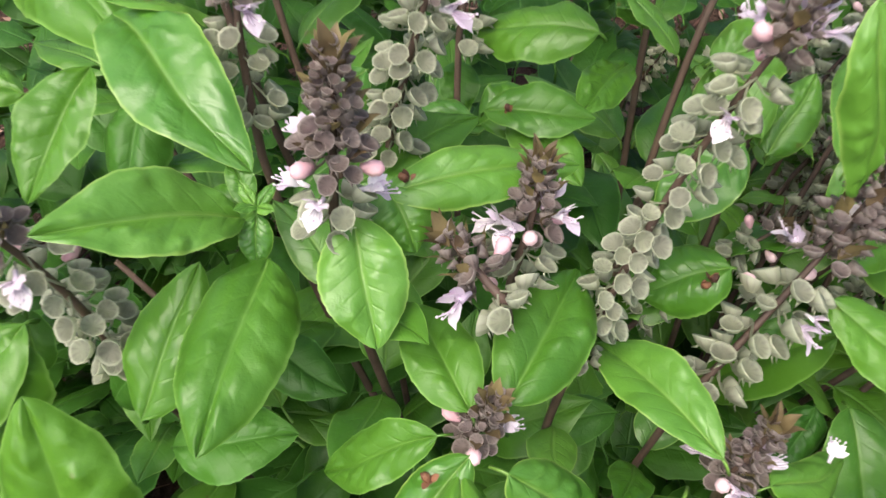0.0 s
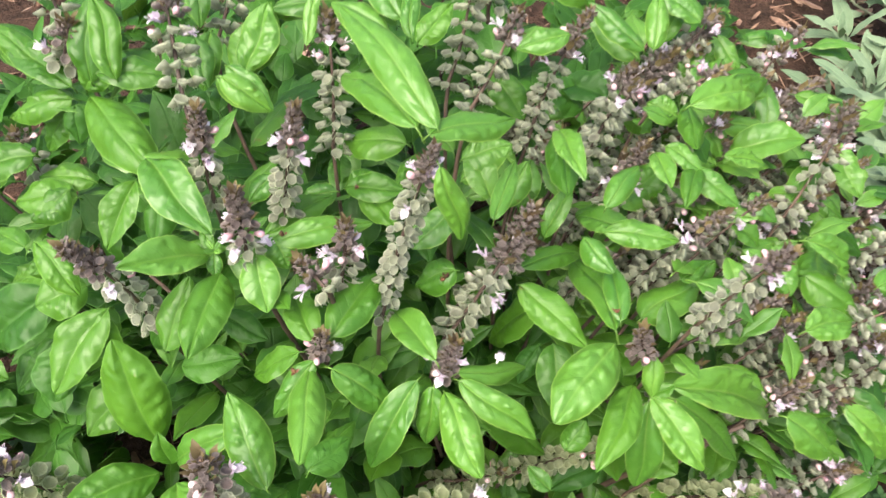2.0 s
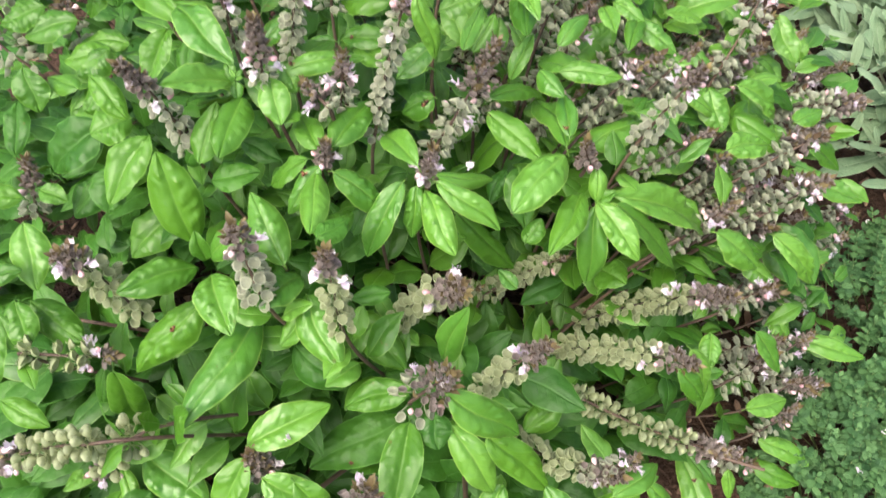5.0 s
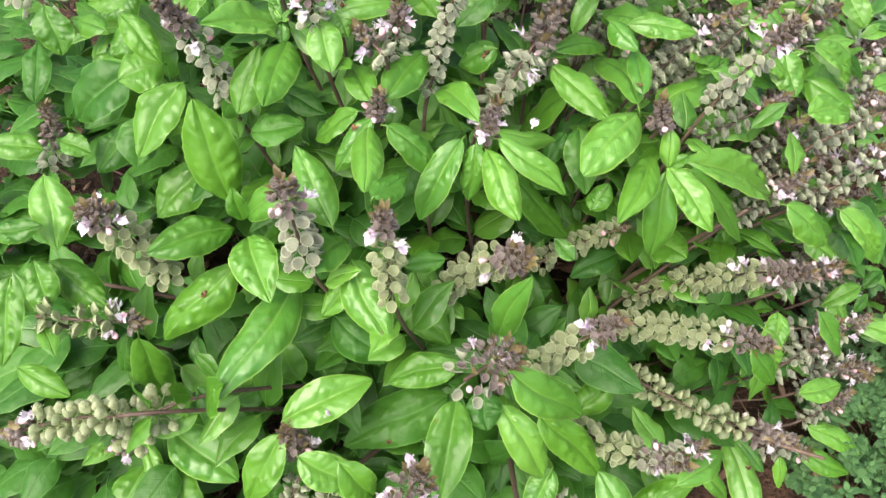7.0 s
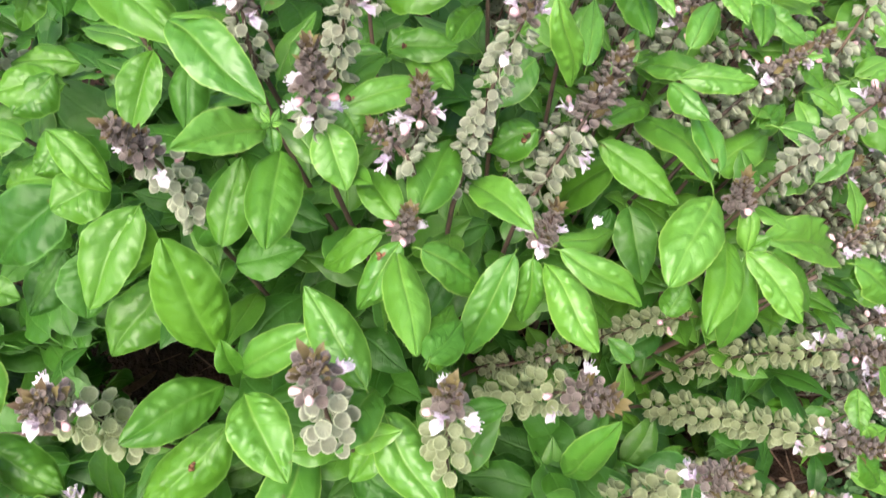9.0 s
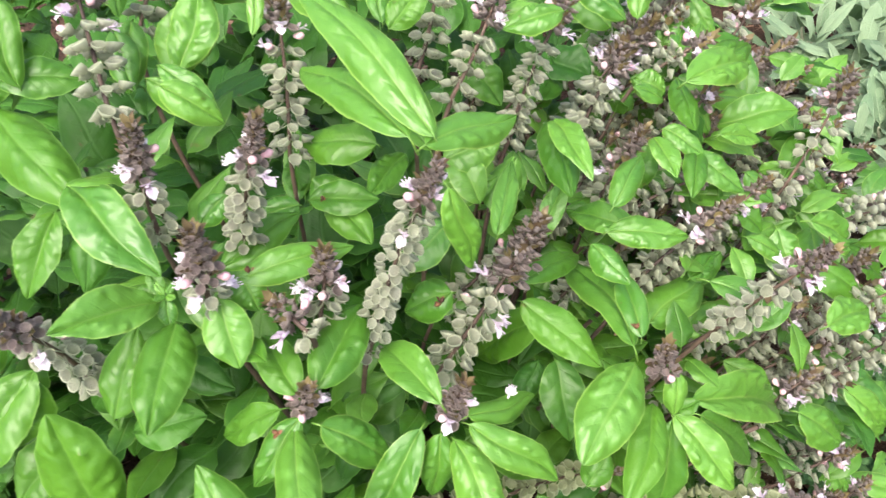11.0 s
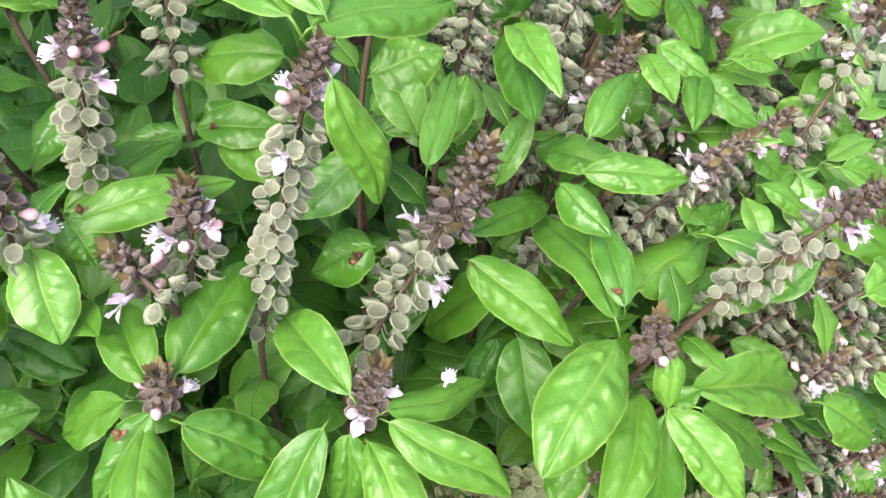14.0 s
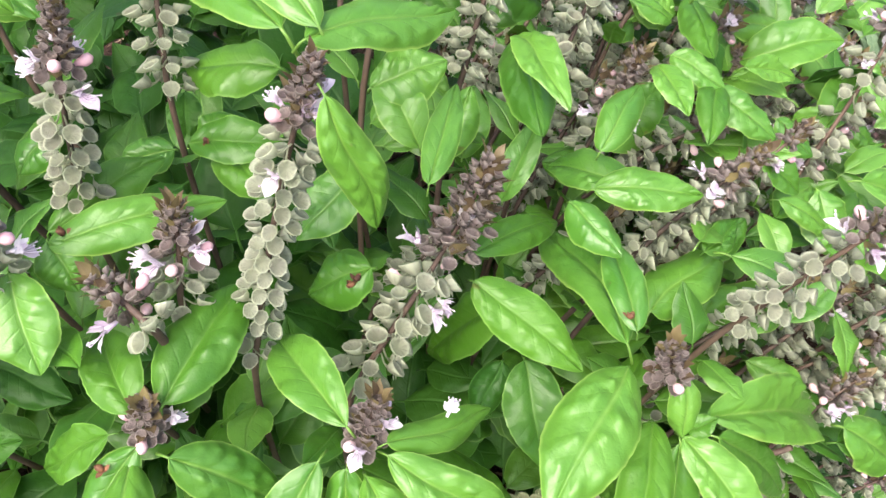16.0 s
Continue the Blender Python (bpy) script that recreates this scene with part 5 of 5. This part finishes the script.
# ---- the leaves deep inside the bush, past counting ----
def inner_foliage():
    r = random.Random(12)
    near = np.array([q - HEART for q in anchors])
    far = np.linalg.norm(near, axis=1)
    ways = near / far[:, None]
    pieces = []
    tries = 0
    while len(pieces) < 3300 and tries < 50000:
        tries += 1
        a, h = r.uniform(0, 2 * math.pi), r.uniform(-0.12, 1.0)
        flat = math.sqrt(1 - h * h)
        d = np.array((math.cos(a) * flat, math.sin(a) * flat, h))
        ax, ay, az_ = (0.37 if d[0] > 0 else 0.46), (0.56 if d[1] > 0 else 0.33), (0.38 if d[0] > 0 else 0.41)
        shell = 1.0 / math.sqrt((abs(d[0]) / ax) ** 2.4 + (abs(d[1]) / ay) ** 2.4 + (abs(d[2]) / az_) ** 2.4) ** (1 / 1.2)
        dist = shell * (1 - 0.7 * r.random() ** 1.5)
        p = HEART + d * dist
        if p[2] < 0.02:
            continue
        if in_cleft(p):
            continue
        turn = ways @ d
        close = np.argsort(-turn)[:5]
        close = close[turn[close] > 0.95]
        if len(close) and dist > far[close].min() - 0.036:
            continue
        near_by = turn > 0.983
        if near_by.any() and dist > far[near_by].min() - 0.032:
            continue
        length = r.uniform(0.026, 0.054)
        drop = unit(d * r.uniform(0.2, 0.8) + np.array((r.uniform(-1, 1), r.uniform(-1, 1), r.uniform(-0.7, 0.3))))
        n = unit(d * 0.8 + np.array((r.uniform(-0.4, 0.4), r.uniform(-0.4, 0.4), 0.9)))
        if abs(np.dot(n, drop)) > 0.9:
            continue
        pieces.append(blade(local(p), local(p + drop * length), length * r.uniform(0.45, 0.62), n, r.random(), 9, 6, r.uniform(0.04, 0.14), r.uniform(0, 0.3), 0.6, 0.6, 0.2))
    # low skirt of leaves on the side away from the paths
    for _ in range(1450):
        a = r.uniform(0.9, 4.2)
        reach = r.uniform(0.26, 0.62 if a > 1.4 else 0.52)
        p = HEART + np.array((math.cos(a) * reach, math.sin(a) * reach, r.uniform(-0.04, 0.16) + ((0.24 if a < 1.7 else 0.16) * r.random() if a < 3.0 else 0.0) - 0.22 * max(0, reach - 0.3)))
        if in_cleft(p):
            continue
        length = r.uniform(0.03, 0.06)
        drop = unit(np.array((math.cos(a) + r.uniform(-0.9, 0.9), math.sin(a) + r.uniform(-0.9, 0.9), r.uniform(-0.5, 0.3))))
        pieces.append(blade(local(p), local(p + drop * length), length * r.uniform(0.45, 0.62), (r.uniform(-0.4, 0.4), r.uniform(-0.4, 0.4), 1.0), r.random(), 9, 6, r.uniform(0.04, 0.14), r.uniform(0, 0.3), 0.6, 0.6, 0.2))
    return join(pieces)


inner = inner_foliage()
# the shade of the depths is also put into these leaves' green
part("inner_foliage", mesh("inner_foliage", inner[0], inner[1], LEAF_OLD_SHADED, inner[2]), bush, "older leaves inside the bush, shade painted into their green", kind="stuff")


def branches():
    """Woody main branches, each a part of its own."""
    r = random.Random(5)
    for k in range(14):
        a = k * 2.4
        reach = r.uniform(0.18, 0.30)
        end = HEART + np.array((math.cos(a) * reach, math.sin(a) * reach, r.uniform(0.05, 0.24)))
        start = ROOT + np.array((math.cos(a) * 0.012, math.sin(a) * 0.012, -0.01))
        pts = bend(start, start + np.array((0, 0, 0.08)), HEART * 0.5 + end * 0.5 - np.array((0, 0, 0.03)), end, 12)
        tv, tf, tu = tube([local(p) for p in pts], list(np.linspace(0.0040, 0.0013, 12)), 7)
        part("branch", mesh("branch", tv, tf, STEM, tu), bush)


branches()


# ---- sage ----
def sage_plant(px, py, spread, height, seed, stems):
    r = random.Random(seed)
    sage = thing("sage_plant", "bushy sage with long grey-green felted leaves on mulch", "herb", (px, py, 0), "sage plants")
    for k in range(stems):
        a = k * 2.399 + r.uniform(-0.2, 0.2)
        rad = spread * math.sqrt((k + 0.5) / stems)
        top = np.array((math.cos(a) * rad, math.sin(a) * rad, height * (1.0 - 0.55 * (rad / spread) ** 2) * r.uniform(0.8, 1.1)))
        start = np.array((math.cos(a) * 0.02, math.sin(a) * 0.02, -0.005))
        pts = bend(start, start + np.array((0, 0, height * 0.4)), top * np.array((0.9, 0.9, 0.7)), top, 8)
        tv, tf, tu = tube(pts, list(np.linspace(0.003, 0.0013, 8)), 5)
        part("stem", mesh("stem", tv, tf, STEM_SAGE, tu), sage)
        turn = r.uniform(0, 6.28)
        for pair in range(4):
            q = pts[-1] * (1 - 0.13 * pair) + pts[-4] * 0.13 * pair if pair < 3 else pts[-3]
            for s in (0, 1):
                b = turn + math.pi * s + r.uniform(-0.25, 0.25)
                rise = (1.6, 0.9, 0.45, 0.1)[pair] + r.uniform(-0.2, 0.2)
                d = unit(np.array((math.cos(b), math.sin(b), rise)) + 0.25 * np.array((math.cos(a), math.sin(a), 0)))
                length = (0.034, 0.056, 0.070, 0.072)[pair] * r.uniform(0.8, 1.15)
                n = unit(np.array((-0.3 * d[0], -0.3 * d[1], 1.0)))
                made = blade(q + d * 0.008, q + d * (0.008 + length), length * r.uniform(0.24, 0.33), n, r.random(), 10, 6, r.uniform(0.02, 0.12), r.uniform(0.1, 0.5), 0.4, 0.5, 0.16, r.uniform(-0.04, 0.04), taper=0.5)
                part("leaf", mesh("leaf", made[0], made[1], LEAF_SAGE, made[2]), sage)
            turn += 1.57


sage_plant(0.645, 0.44, 0.145, 0.16, 3, 30)
sage_plant(0.74, 0.80, 0.18, 0.16, 9, 28)
sage_plant(0.61, 0.63, 0.09, 0.12, 14, 14)


# ---- creeping thyme ----
THYME_LEAF = blade((0, 0, 0), (1, 0, 0), 0.58, (0, 0, 1), 0.4, 4, 4, 0.06, 0.25, 0, 0.5, 0, taper=0.6)


def stamped(template, place, out, normal, size):
    """The template's leaf set at a place, pointing out."""
    x = unit(out)
    z = unit(normal - x * np.dot(normal, x))
    turn = np.stack((x, np.cross(z, x), z)) * size
    return list(np.asarray(template[0]) @ turn + place), template[1], template[2]


def thyme_plant(px, py, spread_x, spread_y, height, seed, sprigs):
    r = random.Random(seed)
    plant = thing("thyme_plant", "low mound of small-leaved thyme with tiny pale flowers", "herb", (px, py, 0), "thyme plants")
    leaves, stems, flowers = [], [], []
    for _ in range(sprigs):
        a, q = r.uniform(0, 6.283), math.sqrt(r.random())
        x, y = math.cos(a) * q * spread_x, math.sin(a) * q * spread_y
        h = height * (1 - 0.6 * q * q) * r.uniform(0.55, 1.2) * (1 + 0.45 * noise.noise((x * 22 + px, y * 22, seed)))
        lean = np.array((x * 0.3 + r.uniform(-0.02, 0.02), y * 0.3 + r.uniform(-0.02, 0.02), 0))
        start = np.array((x, y, 0.0)) - lean * 0.8
        top = np.array((x, y, h)) + lean * 0.3
        stems.append(tube([start, start * 0.4 + top * 0.6 - np.array((0, 0, 0.003)), top], [0.0007, 0.0006, 0.0004], 3))
        d = unit(top - start)
        turn = r.uniform(0, 6.28)
        for k in range(7):
            p = top - d * (0.0006 + 0.0042 * k)
            grow = (0.5, 0.8, 1, 1, 1, 0.95, 0.9)[k]
            for s in (0, 1):
                b = turn + math.pi * s
                out = np.array((math.cos(b), math.sin(b), (0.9, 0.5, 0.3, 0.2, 0.1, 0.0, -0.1)[k] + r.uniform(-0.2, 0.2)))
                leaves.append(stamped(THYME_LEAF, p, out, np.array((r.uniform(-0.3, 0.3), r.uniform(-0.3, 0.3), 1.0)), 0.0104 * grow * r.uniform(0.75, 1.2)))
            turn += 1.57
        if r.random() < 0.025:
            for k in range(4):
                b = r.uniform(0, 6.28)
                flowers.append(stamped(THYME_LEAF, top, np.array((math.cos(b), math.sin(b), 0.6)), np.array((0, 0, 1.0)), 0.0045))
    v, f, u = join(leaves)
    part("foliage", mesh("foliage", v, f, LEAF_THYME, u), plant, kind="stuff")
    v, f, u = join(stems)
    part("stem", mesh("stem", v, f, STEM_GREEN, u), plant, kind="stuff")
    if flowers:
        v, f, u = join(flowers)
        part("blossom", mesh("blossom", v, f, PETAL, u), plant, "tiny pale lilac flowers", kind="stuff")


thyme_plant(0.53, 0.18, 0.14, 0.13, 0.095, 4, 400)
thyme_plant(0.65, 0.05, 0.15, 0.15, 0.09, 6, 380)
thyme_plant(0.47, 0.01, 0.13, 0.13, 0.085, 8, 350)


# ---- dried florets and fallen petals lying on the leaves ----
def dried_mesh(seed):
    r = random.Random(seed)
    pieces = []
    for k in range(5):
        a = k * 1.26 + r.uniform(-0.3, 0.3)
        out = np.array((math.cos(a), math.sin(a), r.uniform(-0.1, 1.6)))
        pieces.append(stamped(THYME_LEAF, np.zeros(3), out, np.array((0, 0, 1.0)), r.uniform(0.0014, 0.0036)))
    pieces.append(tube([(0, 0, 0), (0.0006, 0.0004, 0.001), (0.001, 0.0012, 0.0018)], [0.0007, 0.0011, 0.0006], 5))
    made = join(pieces)
    return mesh("dried_floret", *made[:2], DRIED, made[2])


DRIED_MESHES = [dried_mesh(k) for k in (1, 2, 3)]


def dried_floret(x, y, z):
    r = random.Random(round((x * 3 + y * 7) * 1e4))
    ob = new("dried_floret", DRIED_MESHES[r.randrange(3)])
    ob.matrix_basis = pose(x, y, z + 0.001, r.uniform(-25, 25), r.uniform(-25, 25), r.uniform(0, 360))
    tagged(ob, "withered reddish-brown basil floret lying on a leaf", "dried flower", "fallen florets")


def fallen_blossom(x, y, z, turn):
    ob = new("fallen_blossom", BLOSSOMS[1])
    ob.matrix_basis = pose(x, y, z + 0.002, 10, -15, turn) @ Matrix.Diagonal((0.6, 0.6, 0.6, 1))
    tagged(ob, "fallen white basil blossom resting on a leaf", "blossom", "fallen florets")


dried_floret(0.0064, 0.0780, 0.4288)
dried_floret(0.0429, 0.1183, 0.3748)
dried_floret(-0.0923, 0.0310, 0.3390)
dried_floret(0.0870, 0.0086, 0.3578)
dried_floret(0.0084, -0.0190, 0.2268)
dried_floret(-0.0224, 0.2019, 0.3437)
dried_floret(0.1624, 0.1145, 0.4166)
dried_floret(0.0772, 0.1309, 0.4289)
dried_floret(0.0684, 0.2425, 0.3486)
dried_floret(0.0652, 0.2347, 0.3474)
dried_floret(0.0019, 0.1324, 0.4641)
dried_floret(0.0751, 0.1302, 0.4276)
dried_floret(0.0291, 0.1934, 0.4301)
dried_floret(0.2621, -0.0169, 0.1593)
dried_floret(0.0438, 0.1180, 0.3750)
dried_floret(-0.0927, 0.0325, 0.3394)
fallen_blossom(0.1012, 0.0898, 0.4104, 60)
fallen_blossom(-0.0177, -0.0281, 0.2980, 200)
